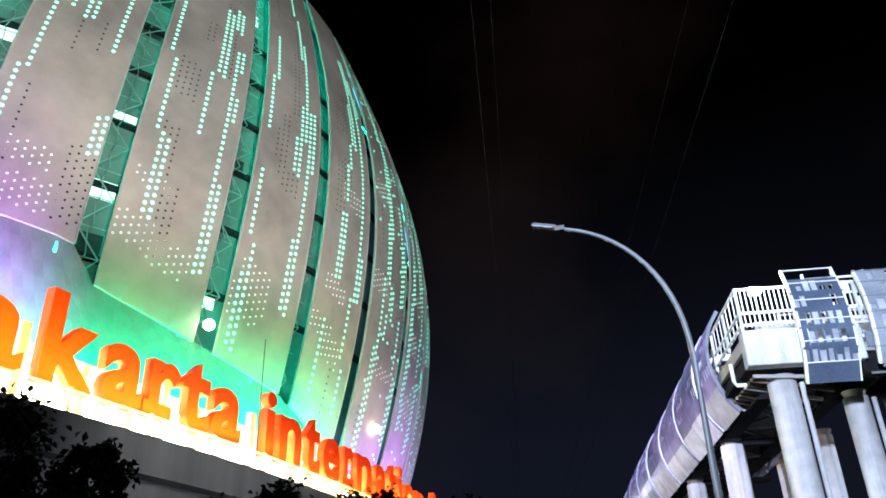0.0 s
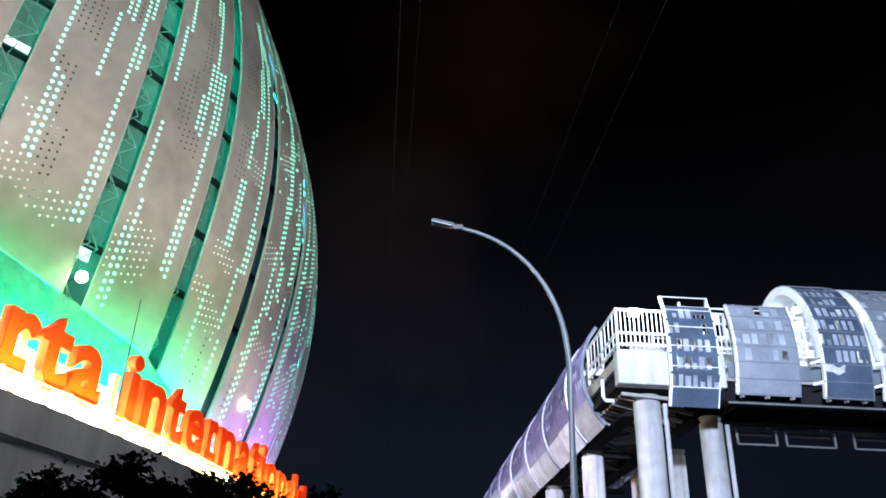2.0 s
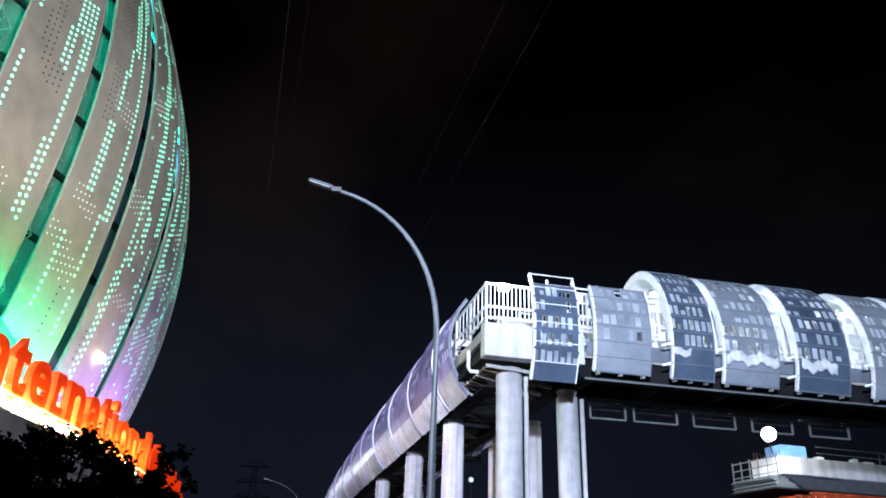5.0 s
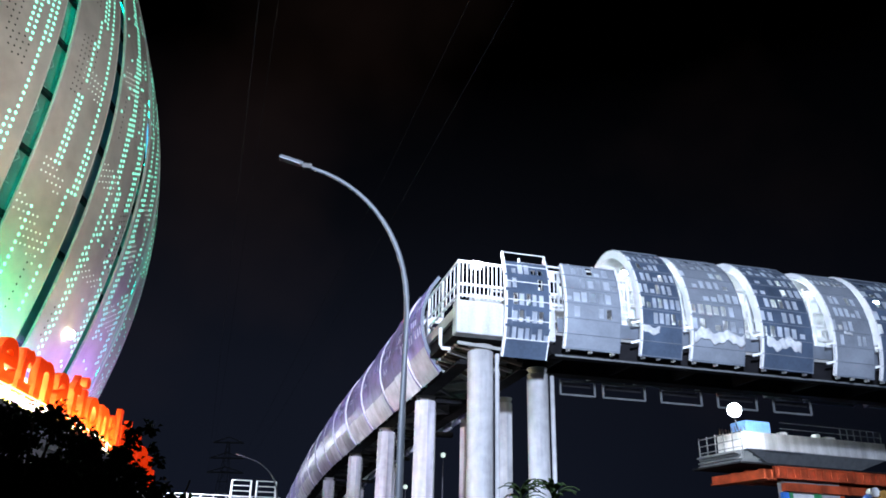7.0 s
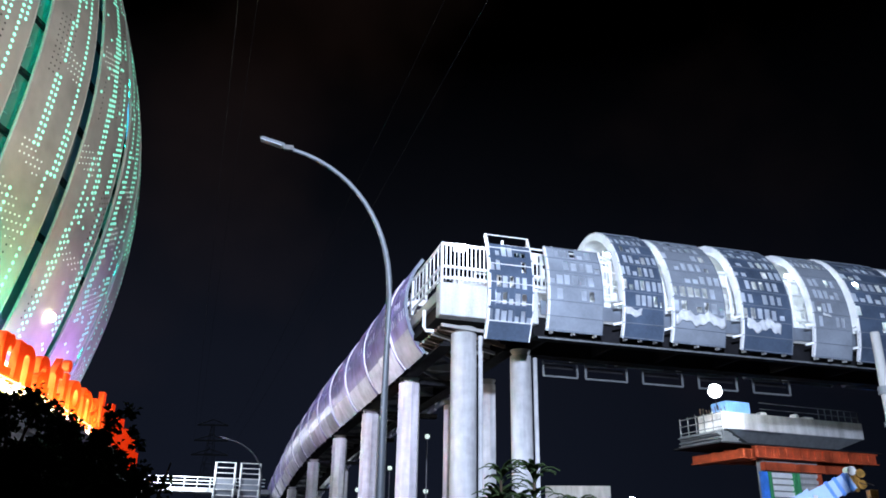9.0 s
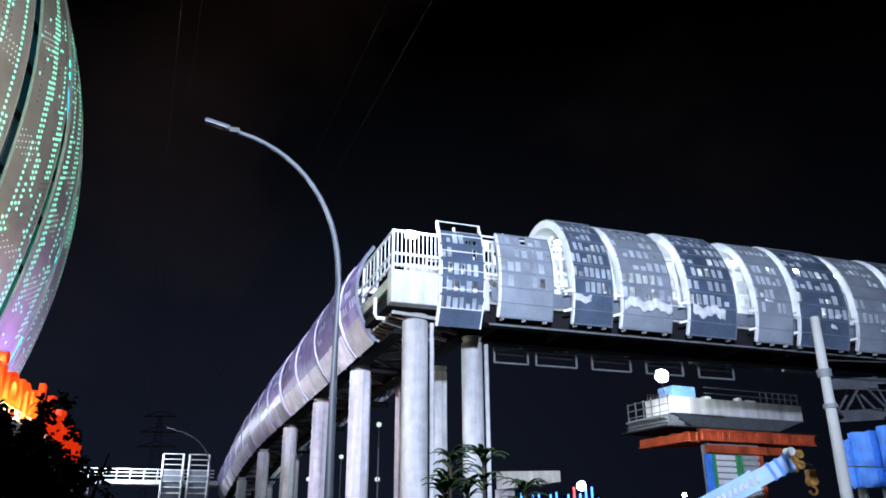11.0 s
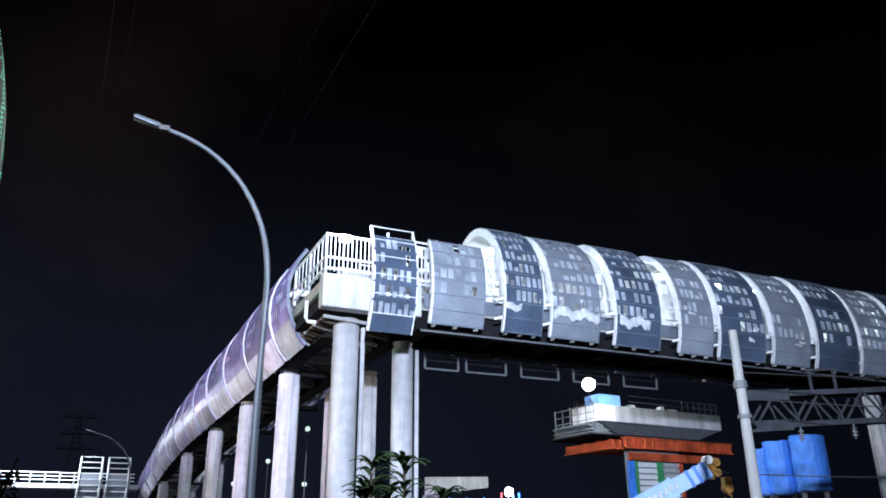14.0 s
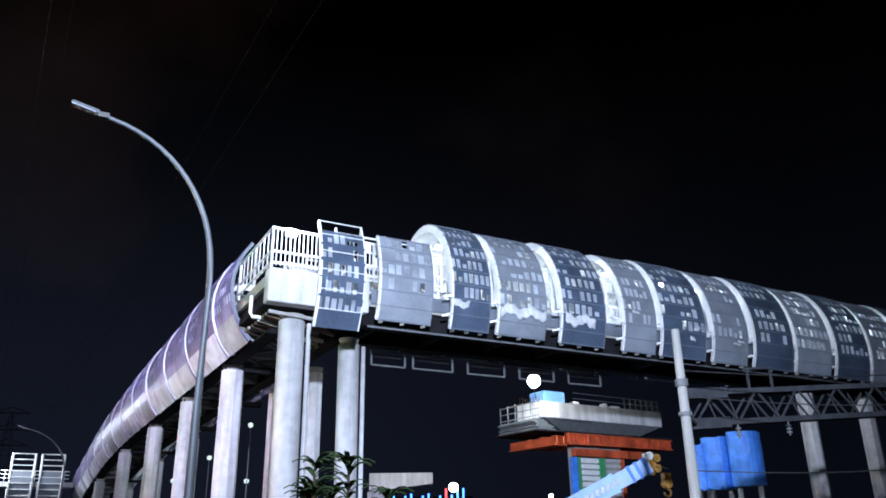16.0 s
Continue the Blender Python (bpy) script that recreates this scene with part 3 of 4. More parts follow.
def hoop(run, s0, s1, a0, a1, r, material, label, bars=7, bar_mat=None, rib_mat=None):
    bm, bf = bmesh.new(), bmesh.new()
    rg = random.Random(int(s0 * 100) + (0 if run == "right" else 7))
    n = max(6, int((a1 - a0) / 10))
    nc = 7
    lo, hi = (-24 if s0 < 10 else -14 if s0 < 12 else -8), 86
    vid = {}

    def gp(i, j):
        if (i, j) not in vid:
            vid[(i, j)] = bm.verts.new(tube_pt(run, s0 + (s1 - s0) * j / nc, a0 + (a1 - a0) * i / n, r))
        return vid[(i, j)]

    def quad(b, i, j, x0, x1, y0, y1, rr):
        return [b.verts.new(tube_pt(run, s0 + (s1 - s0) * (j + fx) / nc, a0 + (a1 - a0) * (i + fy) / n, rr)) for fx, fy in ((x0, y0), (x1, y0), (x1, y1), (x0, y1))]
    for i in range(n):
        on = rg.random() < 0.75
        for j in range(nc):
            if rg.random() < 0.42:
                on = rg.random() < (0.78 if run == "right" else 0.5)
            d = a0 + (a1 - a0) * (i + 0.5) / n
            q = (gp(i, j), gp(i, j + 1), gp(i + 1, j + 1), gp(i + 1, j))
            if lo < d < hi and on and not (j in (0, nc - 1) and rg.random() < 0.6):
                x0, x1 = rg.uniform(0.08, 0.2), rg.uniform(0.78, 0.93)
                y0 = rg.uniform(0.12, 0.18)
                y1 = rg.choice((0.84, 0.84, 0.84, 0.78, 0.5))
                h4 = quad(bm, i, j, x0, x1, y0, y1, r)
                for k in range(4):
                    bm.faces.new((q[k], q[(k + 1) % 4], h4[(k + 1) % 4], h4[k]))
                if rg.random() < 0.78:
                    bf.faces.new(quad(bf, i, j, 0.03, 0.97, 0.05, 0.95, r - 0.035))
            else:
                bm.faces.new(q)
    pan = part("curved_panel", bm, material, footbridge, label)
    sol = pan.modifiers.new("thickness", "SOLIDIFY")
    sol.thickness = 0.02
    film = part("film_pane", bf, M_FILM if run == "right" else M_FILMV, pan, "translucent pale film panes behind the openings")
    film.modifiers.new("thickness", "SOLIDIFY").thickness = 0.006
    tagged(film, kind="stuff")
    if s0 < 10:
        a1 = a1 + 9
    for s, w, em in ((s0 + 0.04, 0.04 if run == "right" else 0.024, rib_mat or M_WHITE), (s1 - 0.03, 0.022, M_SOLID if s0 > 10 else M_WHITE)):
        bm = bmesh.new()
        sheet(bm, [[(tube_pt(run, s - w, a0 + (a1 - a0) * i / n, r - 0.13), tube_pt(run, s - w, a0 + (a1 - a0) * i / n, r + 0.012)),
                    (tube_pt(run, s + w, a0 + (a1 - a0) * i / n, r - 0.13), tube_pt(run, s + w, a0 + (a1 - a0) * i / n, r + 0.012))] for i in range(n + 1)], 0.1)
        part("edge_rib", bm, em, pan, "curved edge rib")
    for k in range(bars):
        d = a0 + (a1 - a0) * k / (bars - 1)
        d = min(max(d, a0 + 0.8), a1 - 0.8)
        bm = bmesh.new()
        if s0 < 10 and k == 0:
            continue
        beam(bm, tube_pt(run, s0, d, r + 0.008), tube_pt(run, s1, d, r + 0.008), 0.03)
        part("cross_bar", bm, bar_mat or M_SOLID, pan)
    if run == "left":
        # a pale sheet fixed outside along the lower edge, a little askew
        bm = bmesh.new()
        lift, tip = rg.uniform(0.02, 0.07), rg.uniform(20, 24)
        sheet(bm, [[(tube_pt(run, s, a0 - 0.5 + tip * i / 4, r + 0.02 + lift * (1 - i / 4)), tube_pt(run, s, a0 - 0.5 + tip * i / 4, r + 0.032 + lift * (1 - i / 4))) for s in (s0 + 0.06, s1 - 0.05)] for i in range(5)], 0.012)
        part("skirt_panel", bm, M_SKIRTP, pan, "pale plain sheet along the lower edge")
    # the lower third is backed by a plain skirt sheet
    bm = bmesh.new()
    e1 = min(a1, a0 + 20)
    sheet(bm, [[(tube_pt(run, s, a0 + (e1 - a0) * i / 5, r - 0.09), tube_pt(run, s, a0 + (e1 - a0) * i / 5, r - 0.07)) for s in (s0, s1)] for i in range(6)], 0.02)
    part("skirt_sheet", bm, M_SOLID, pan)
    return pan


def rib(run, s, a0=-29, a1=209, r=2.74, w=0.07):
    bm = bmesh.new()
    n = 36
    sheet(bm, [[(tube_pt(run, s - w, a0 + (a1 - a0) * i / n, r - 0.22), tube_pt(run, s - w, a0 + (a1 - a0) * i / n, r)),
                (tube_pt(run, s + w, a0 + (a1 - a0) * i / n, r - 0.22), tube_pt(run, s + w, a0 + (a1 - a0) * i / n, r))] for i in range(n + 1)], 0.2)
    part("arch_rib", bm, M_WHITE, footbridge, "white steel arch rib")


RIGHT = [(8.98, 10.76, -38, 26, "D"), (11.37, 13.67, A_LOW, 31, "L"), (14.47, 16.27, A_LOW, A_END, "D"), (16.67, 19.08, A_LOW, A_END, "L"), (19.8, 22.21, A_LOW, A_END, "D"), (23.29, 25.22, A_LOW, A_END, "L"),
         (25.5, 28.3, A_LOW, A_END, "D"), (28.84, 31.2, A_LOW, A_END, "L"), (31.62, 34.44, A_LOW, A_END, "D")]
x = 34.77
for k in range(12):
    RIGHT.append((x, x + 2.75, A_LOW, A_END, "LD"[k % 2]))
    x += 3.1
for s0, s1, a0, a1, kind in RIGHT:
    dark = kind == "D"
    hoop("right", s0, s1, a0, a1, R_TUBE + (0.06 if dark else 0.0), M_MESHD if dark else M_MESHL, "dark open perforated curved panel" if dark else "pale perforated curved panel",
         bars=24 if a1 > 100 else 7, bar_mat=M_WHITE if s0 < 10 else None)
for s0, s1, a0, a1, kind in RIGHT[2:]:
    rib("right", s0 + 0.06, a0=-4)
    # short brackets that tie the panel's edge to the deck
    for d in (-6, -19):
        bm = bmesh.new()
        a = tube_pt("right", s0 + 0.04, d, R_TUBE - 0.06)
        beam(bm, a, a + Vector((-0.34, 0.12, -0.09)), 0.09)
        part("bracket", bm, M_WHITE, footbridge, "short white edge bracket")


def crumple(s0, s1, seed, mid=-11.0, half=3.4):
    """Loose plastic sheeting bunched along the top of the skirt."""
    rg = random.Random(seed)
    nx = max(7, round(26 * (s1 - s0) / 1.8))
    rows = []
    for i in range(7):
        row = []
        for k in range(nx + 1):
            edge = (i - 3) / 3
            d = mid + half * edge + (1.5 * math.sin(0.43 * k + seed) + 0.8 * math.sin(1.1 * k + 2 * seed)) * edge * edge * half / 3.4 + rg.uniform(-0.05, 0.05) * half
            rr = R_TUBE + 0.065 + 0.045 * (0.5 + 0.5 * math.sin(k * 1.1 + 0.8 * i + 2.5 * math.sin(k * 0.37 + seed))) + rg.uniform(0, 0.012)
            p_ = tube_pt("right", s0 + (s1 - s0) * k / nx, d, rr)
            row.append((p_ + Vector((0, 0.012, 0)), p_))
        rows.append(row)
    bm = bmesh.new()
    sheet(bm, rows, 0.01)
    part("loose_film", bm, M_CRUMP, footbridge, "crumpled pale plastic sheeting", smooth=True)


crumple(14.55, 15.25, 2, half=2.2)
crumple(16.75, 19.0, 5)
crumple(20.0, 21.6, 8)
rs = random.Random(77)
for s0, s1, a0, a1, kind in RIGHT[5:16]:
    for k in range(rs.randint(0, 2)):
        q = rs.uniform(s0 + 0.15, s1 - 0.8)
        crumple(q, q + rs.uniform(0.3, 0.65), rs.randint(1, 900), rs.uniform(-16, 2), rs.uniform(0.7, 1.6))

x = 30.5
LEFT = []
for k in range(24):
    LEFT.append((x, x + 2.9, -44.5, 215 if k > 2 else 40, "LD"[k % 2]))
    x += 3.1
for s0, s1, a0, a1, kind in LEFT:
    dark = kind == "D"
    hoop("left", s0, s1, a0, a1, R_TUBE + (0.07 if dark else 0.0) + 0.03 * math.sin(s0 * 2.3), M_MESHV, "glossy perforated curved panel, violet glow put into its colour", bars=13 if a1 > 100 else 5, rib_mat=M_WHITE if dark else M_SOLID)
for s0, s1, a0, a1, kind in LEFT[3::2]:
    rib("left", s0 + 0.1)

def lining(run, s0, s1):
    bm = bmesh.new()
    cuts = [s0 + (s1 - s0) * k / 12 for k in range(13)]
    sheet(bm, [[(tube_pt(run, s, 62 + 142 * i / 14, 2.62), tube_pt(run, s, 62 + 142 * i / 14, 2.58)) for s in cuts] for i in range(15)], 0.04)
    part("inner_lining", bm, M_WHITE, footbridge, "white lining on the far inner side of the tube")


lining("right", 14.6, 70.5)
lining("left", 41.0, 104.0)
# decks and girders
U_END, V_END = 72.0, 105.5
bm = bmesh.new()
box(bm, 9.7, U_END, 26.3, 29.9, 10.0, 10.25)
part("deck", bm, M_CONC, footbridge)
bm = bmesh.new()
long_box(bm, 7.95, 11.6, 29.9, V_END, 10.0, 10.25)
part("deck", bm, M_CONC, footbridge)
# girders and cross beams carry the underside's shade in their colour
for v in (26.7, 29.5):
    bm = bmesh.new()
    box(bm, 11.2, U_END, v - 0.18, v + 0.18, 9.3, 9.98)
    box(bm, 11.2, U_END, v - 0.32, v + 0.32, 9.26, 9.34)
    part("girder", bm, M_DARK, footbridge, "steel girder under the deck, underside shade in its near-black colour")
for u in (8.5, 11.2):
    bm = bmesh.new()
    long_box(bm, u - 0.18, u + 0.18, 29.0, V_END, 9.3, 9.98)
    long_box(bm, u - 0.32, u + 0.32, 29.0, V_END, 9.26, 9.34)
    part("girder", bm, M_DARK, footbridge, "steel girder under the deck, underside shade in its near-black colour")
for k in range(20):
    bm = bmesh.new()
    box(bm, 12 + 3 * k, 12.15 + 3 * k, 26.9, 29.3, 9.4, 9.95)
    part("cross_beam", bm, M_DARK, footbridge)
for k in range(24):
    bm = bmesh.new()
    long_box(bm, 8.7, 11.0, 31 + 3.1 * k, 31.15 + 3.1 * k, 9.4, 9.95)
    part("cross_beam", bm, M_CONC, footbridge)
# wind bracing and stringers that show from below
for k in range(23):
    v0 = 31.1 + 3.1 * k
    bm = bmesh.new()
    beam(bm, (8.7, v0, 9.42 - ramp(v0)), (11.0, v0 + 3.0, 9.42 - ramp(v0 + 3)), 0.12)
    part("wind_brace", bm, M_PYL, footbridge)
    bm = bmesh.new()
    beam(bm, (11.0, v0, 9.52 - ramp(v0)), (8.7, v0 + 3.0, 9.52 - ramp(v0 + 3)), 0.12)
    part("wind_brace", bm, M_PYL, footbridge)
    bm = bmesh.new()
    beam(bm, (8.35, v0 + 0.1, 9.3 - ramp(v0)), (7.75, v0 + 0.1, 9.98 - ramp(v0)), 0.1)
    part("edge_strut", bm, M_CONC, footbridge)
bm = bmesh.new()
box(bm, 11.3, U_END, 26.30, 26.36, 9.18, 9.25)
part("stringer", bm, M_PYL, footbridge, "pale thin stringer under the panel edge")
for s0, s1, a0, a1, kind in RIGHT[1:]:
    for q in (s0 + 0.25, (s0 + s1) / 2, s1 - 0.25):
        bm = bmesh.new()
        lo_ = tube_pt("right", q, a0, R_TUBE - 0.05)
        box(bm, q - 0.05, q + 0.05, lo_.y + 0.02, lo_.y + 0.2, lo_.z - 0.09, lo_.z + 0.02)
        part("fixing_foot", bm, M_CONC, footbridge, "small pale fixing under a panel")
bm = bmesh.new()
box(bm, 11.4, U_END, 26.2, 26.27, 10.1, 10.66)
part("deck_fascia", bm, M_SOLID, footbridge, "grey edge plate of the deck")
# landing at the corner
bm = bmesh.new()
box(bm, 7.36, 11.3, 26.2, 26.75, 9.70, 10.98)
bmesh.ops.bevel(bm, geom=bm.edges[:], offset=0.03, segments=1, affect="EDGES")
part("landing_box", bm, M_DECK, footbridge, "white fascia box of the corner landing")
# slab coloured near black for the shade under the landing
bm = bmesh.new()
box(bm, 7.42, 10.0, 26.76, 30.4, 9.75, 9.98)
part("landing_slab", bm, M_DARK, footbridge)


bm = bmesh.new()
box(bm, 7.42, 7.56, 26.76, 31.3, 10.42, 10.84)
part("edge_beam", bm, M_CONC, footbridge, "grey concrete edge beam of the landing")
# dark plate added as the shade behind the edge beam
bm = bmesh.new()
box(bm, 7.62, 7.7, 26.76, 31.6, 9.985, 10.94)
part("edge_shade_plate", bm, M_DARK, footbridge)
# added white sheet that stands in for the glare behind the rail
bm = bmesh.new()
box(bm, 8.7, 14.5, 29.0, 29.08, 10.26, 12.3)
part("landing_glare_sheet", bm, M_DECK, footbridge, "white sheet added behind the landing rail for the lamp's glare")
for k in range(9):
    bm = bmesh.new()
    beam(bm, (7.7, 27.2 + 0.45 * k, 9.6), (10.6, 27.5 + 0.6 * k, 9.5 - 0.3 * (k % 2)), 0.12)
    part("bracing", bm, M_RUST if k % 3 else M_CONC, footbridge)

bm = bmesh.new()
pipe(bm, [(7.36, 28.5, 10.5), (7.36, 28.5, 9.85), (7.44, 28.5, 9.69), (8.41, 28.5, 9.69)], [0.075] * 4, 8)
part("drain_pipe", bm, M_WHITE, footbridge, "white bent drain pipe under the landing")


def rail_run(a, b, z0=10.98, h=1.58, step=0.16):
    a, b = Vector(a), Vector(b)
    L = (b - a).length
    for z in (z0 + 0.22, z0 + h * 0.42, z0 + h):
        bm = bmesh.new()
        beam(bm, a + Vector((0, 0, z)), b + Vector((0, 0, z)), 0.08)
        part("rail", bm, M_WHITE, footbridge)
    n = int(L / step)
    for k in range(1, n):
        p = a + (b - a) * k / n
        bm = bmesh.new()
        beam(bm, p + Vector((0, 0, z0 + 0.12)), p + Vector((0, 0, z0 + h)), 0.035)
        part("bar", bm, M_WHITE, footbridge)
    for p in (a, b):
        bm = bmesh.new()
        beam(bm, p + Vector((0, 0, z0)), p + Vector((0, 0, z0 + h + 0.05)), 0.1)
        part("rail_post", bm, M_WHITE, footbridge)


rail_run((7.44, 26.3, 0), (9.3, 26.3, 0))
rail_run((9.3, 26.3, 0), (11.5, 26.3, 0))
rail_run((11.5, 26.3, 0), (14.5, 26.3, 0))
rail_run((7.44, 26.3, 0), (7.44, 28.6, 0), step=0.55)
rail_run((7.44, 28.6, 0), (7.44, 30.9, 0), step=0.55)
def inner_frames(run, s0, s1, seed):
    """White rails, posts and small guard plates inside the tube."""
    rg = random.Random(seed)
    near, back = (26.35, 29.75) if run == "right" else (8.1, 11.45)
    bm = bmesh.new()

    def at(s, o, z):
        return Vector((s, o, z)) if run == "right" else Vector((o, s, z - ramp(s)))
    for o in (near, back):
        for z in (10.55, 11.05, 11.6, 12.2, 12.8):
            for k in range(10):
                beam(bm, at(s0 + (s1 - s0) * k / 10, o, z), at(s0 + (s1 - s0) * (k + 1) / 10, o, z), 0.06)
        s = s0
        while s < s1:
            beam(bm, at(s, o, 10.2), at(s, o, 13.0), 0.08)
            for z in (10.6, 11.1, 11.65, 12.25):
                for d in (0.1, 0.55):
                    if rg.random() < 0.62:
                        w = rg.uniform(0.12, 0.38)
                        h = rg.uniform(0.18, 0.42)
                        if run == "right":
                            box(bm, s + d, s + d + w, o - 0.015, o + 0.015, z, z + h)
                        else:
                            box(bm, o - 0.015, o + 0.015, s + d, s + d + w, z - ramp(s), z + h - ramp(s))
            s += 1.04
    tagged(part("inner_guard", bm, M_WHITE, footbridge, "white guard frames inside the tube"), kind="stuff")


inner_frames("right", 14.9, 71, 3)
inner_frames("right", 9.9, 14.8, 9)
inner_frames("left", 34, 104, 4)


def column(u, v, r, top, octo=False):
    bm = bmesh.new()
    rod(bm, (u, v, 0), (u, v, top - 0.25), r, seg=8 if octo else 28)
    c = part("pier_column", bm, M_COL, footbridge, "round grey concrete pier", smooth=False)
    if not octo:
        for p in c.data.polygons:
            p.use_smooth = abs(p.normal.z) < 0.5
    bm = bmesh.new()
    rod(bm, (u, v, top - 0.25), (u, v, top), r * 0.75, r * 0.98, seg=24)
    part("bearing", bm, M_CONC, c)
    if octo:
        return
    bm = bmesh.new()
    rod(bm, (u + r + 0.12, v - 0.2, 0), (u + r + 0.12, v - 0.2, top - 0.3), 0.09, seg=8)
    part("drain_pipe", bm, M_COL, c, "pale rain pipe beside the pier")


column(8.8, 27.8, 0.5, 9.7)
column(11.55, 28.8, 0.43, 9.28)
for v in (35.8, 45.4, 57.0, 72.0, 90.0):
    column(8.6, v, 0.52, 9.28 - ramp(v), True)
    column(12.2, v + 5, 0.42, 9.28 - ramp(v + 5), True)
column(12.2, 34.8, 0.42, 9.28, True)
for u in (39.6, 45.0):
    column(u, 29.0, 0.46, 9.28, True)
# crossheads also coloured near black for the shade beneath the deck
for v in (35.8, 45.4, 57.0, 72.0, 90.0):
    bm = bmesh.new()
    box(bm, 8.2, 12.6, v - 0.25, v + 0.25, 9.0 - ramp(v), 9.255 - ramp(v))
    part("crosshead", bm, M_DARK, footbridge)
# service frames under the deck
for u0, w in ((13.15, 1.6), (15.15, 2.0), (17.95, 2.0), (20.8, 2.0), (23.7, 2.0)):
    bm = bmesh.new()
    for a, b in (((u0, 30.2, 9.2), (u0 + w, 30.2, 9.3)), ((u0, 30.2, 8.65), (u0 + w, 30.2, 8.65)), ((u0, 30.2, 8.65), (u0, 30.2, 9.3)), ((u0 + w, 30.2, 8.65), (u0 + w, 30.2, 9.3))):
        beam(bm, a, b, 0.07)
    fr = part("service_frame", bm, M_PYL, footbridge, "hanging metal service frame")
    bm = bmesh.new()
    box(bm, u0 + 0.15, u0 + w - 0.15, 30.25, 30.3, 9.0, 9.16)
    part("tray", bm, M_DARK, fr)


def tube_light(run, s, length=1.3):
    t = thing("ceiling_light", BR @ Matrix.Translation(tube_pt(run, s, 90, 2.1)), "lit white tube light under the bridge arch", "lamp", "bridge ceiling lights")
    bm = bmesh.new()
    if run == "right":
        box(bm, -length / 2, length / 2, -0.08, 0.08, -0.06, 0)
    else:
        box(bm, -0.08, 0.08, -length / 2, length / 2, -0.06, 0)
    part("tube", bm, M_LAMPW, t)
    bm = bmesh.new()
    if run == "right":
        box(bm, -length / 2, length / 2, -0.12, 0.12, 0.005, 0.2)
    else:
        box(bm, -0.12, 0.12, -length / 2, length / 2, 0.005, 0.2)
    part("housing", bm, M_WHITE, t)


for k in range(17):
    tube_light("right", 15.9 + 3.1 * k)
for k in range(10):
    tube_light("left", 41.5 + 6.2 * k)
t = thing("landing_flood", BR @ pose(8.24, 26.6, 12.62), "glaring white floodlight on the landing rail", "lamp")
bm = bmesh.new()
box(bm, -0.19, 0.19, -0.06, 0.06, -0.11, 0.11)
part("glass", bm, M_FLOOD, t)
bm = bmesh.new()
box(bm, -0.22, 0.22, 0.07, 0.2, -0.14, 0.14)
beam(bm, (0, 0.12, -0.2), (0, 0.12, -1.5), 0.06)
part("housing", bm, M_WHITE, t)

# landing at the far end: open rail and two hoops
far = thing("far_landing", BR @ pose(-0.75, 0, -0.95), "white open landing at the far bridge end", "bridge")
bm = bmesh.new()
box(bm, -22, 7.6, 101, 105, 8.6, 9.1)
part("deck", bm, M_DECK, far)
bm = bmesh.new()
for z in (9.5, 9.9, 10.3):
    beam(bm, (-22, 101, z), (7, 101, z), 0.09)
for k in range(20):
    beam(bm, (-22 + 1.5 * k, 101, 9.1), (-22 + 1.5 * k, 101, 10.3), 0.08)
part("rail", bm, M_WHITE, far)
for u0 in (1.0, 4.0):
    bm = bmesh.new()
    for k in range(2):
        pipe(bm, [(u0 + 2.3 * k, 101.5 - 0.9 * math.sin(math.pi * i / 8), 7.0 + 5.2 * i / 8) for i in range(9)], [0.12] * 9, 6)
    for i in range(9):
        beam(bm, (u0, 101.5 - 0.9 * math.sin(math.pi * i / 8), 7.0 + 5.2 * i / 8), (u0 + 2.3, 101.5 - 0.9 * math.sin(math.pi * i / 8), 7.0 + 5.2 * i / 8), 0.09)
    hp = part("hoop_frame", bm, M_WHITE, far)
    bm = bmesh.new()
    sheet(bm, [[((u0 + d, 101.55 - 0.9 * math.sin(math.pi * i / 8), 7.0 + 5.2 * i / 8), (u0 + d, 101.5 - 0.9 * math.sin(math.pi * i / 8), 7.0 + 5.2 * i / 8)) for d in (0, 2.3)] for i in range(6)], 0.05)
    part("sheet", bm, M_MESHL, hp)


# ---- street lamps ----
def street_lamp(m, label, arm=1.0):
    t = thing("street_lamp", m, label, "street lamp", "street lamps")
    pts = [(0, 0, 0.0), (0, 0, 2.0), (0, 0, 4.0), (0, 0, 6.0)]
    rad = [0.088, 0.078, 0.066, 0.054]
    for k in range(1, 15):
        a = radians(k * 5.55)
        pts.append((-2.5 * arm * (1 - math.cos(a)), 0, 6.0 + 2.93 * math.sin(a) ** 0.95))
        rad.append(0.055 - 0.0012 * k)
    e = Vector(pts[-1])
    pts.append(e + Vector((-0.30, 0, 0.09)))
    rad.append(0.04)
    bm = bmesh.new()
    pipe(bm, pts, rad, 12)
    part("pole", bm, M_STEELG, t, smooth=True)
    h = e + Vector((-0.12, 0, 0.03))
    bm = bmesh.new()
    box(bm, -0.10, 0.08, -0.06, 0.06, -0.045, 0.05, Matrix.Translation(h))
    part("joint", bm, M_BLACK, t)
    bm = bmesh.new()
    vs = box(bm, -0.60, -0.08, -0.09, 0.09, -0.005, 0.05, Matrix.Translation(h) @ pose(0, 0, 0, 0, 15, 0))
    bmesh.ops.bevel(bm, geom=bm.edges[:], offset=0.025, segments=2, affect="EDGES")
    hd = part("lamp_head", bm, M_STEELG, t, "pale flat led lamp head, unlit")
    bm = bmesh.new()
    box(bm, -0.58, -0.16, -0.075, 0.075, -0.022, -0.008, Matrix.Translation(h) @ pose(0, 0, 0, 0, 15, 0))
    part("lens", bm, M_SOLID, hd)
    bm = bmesh.new()
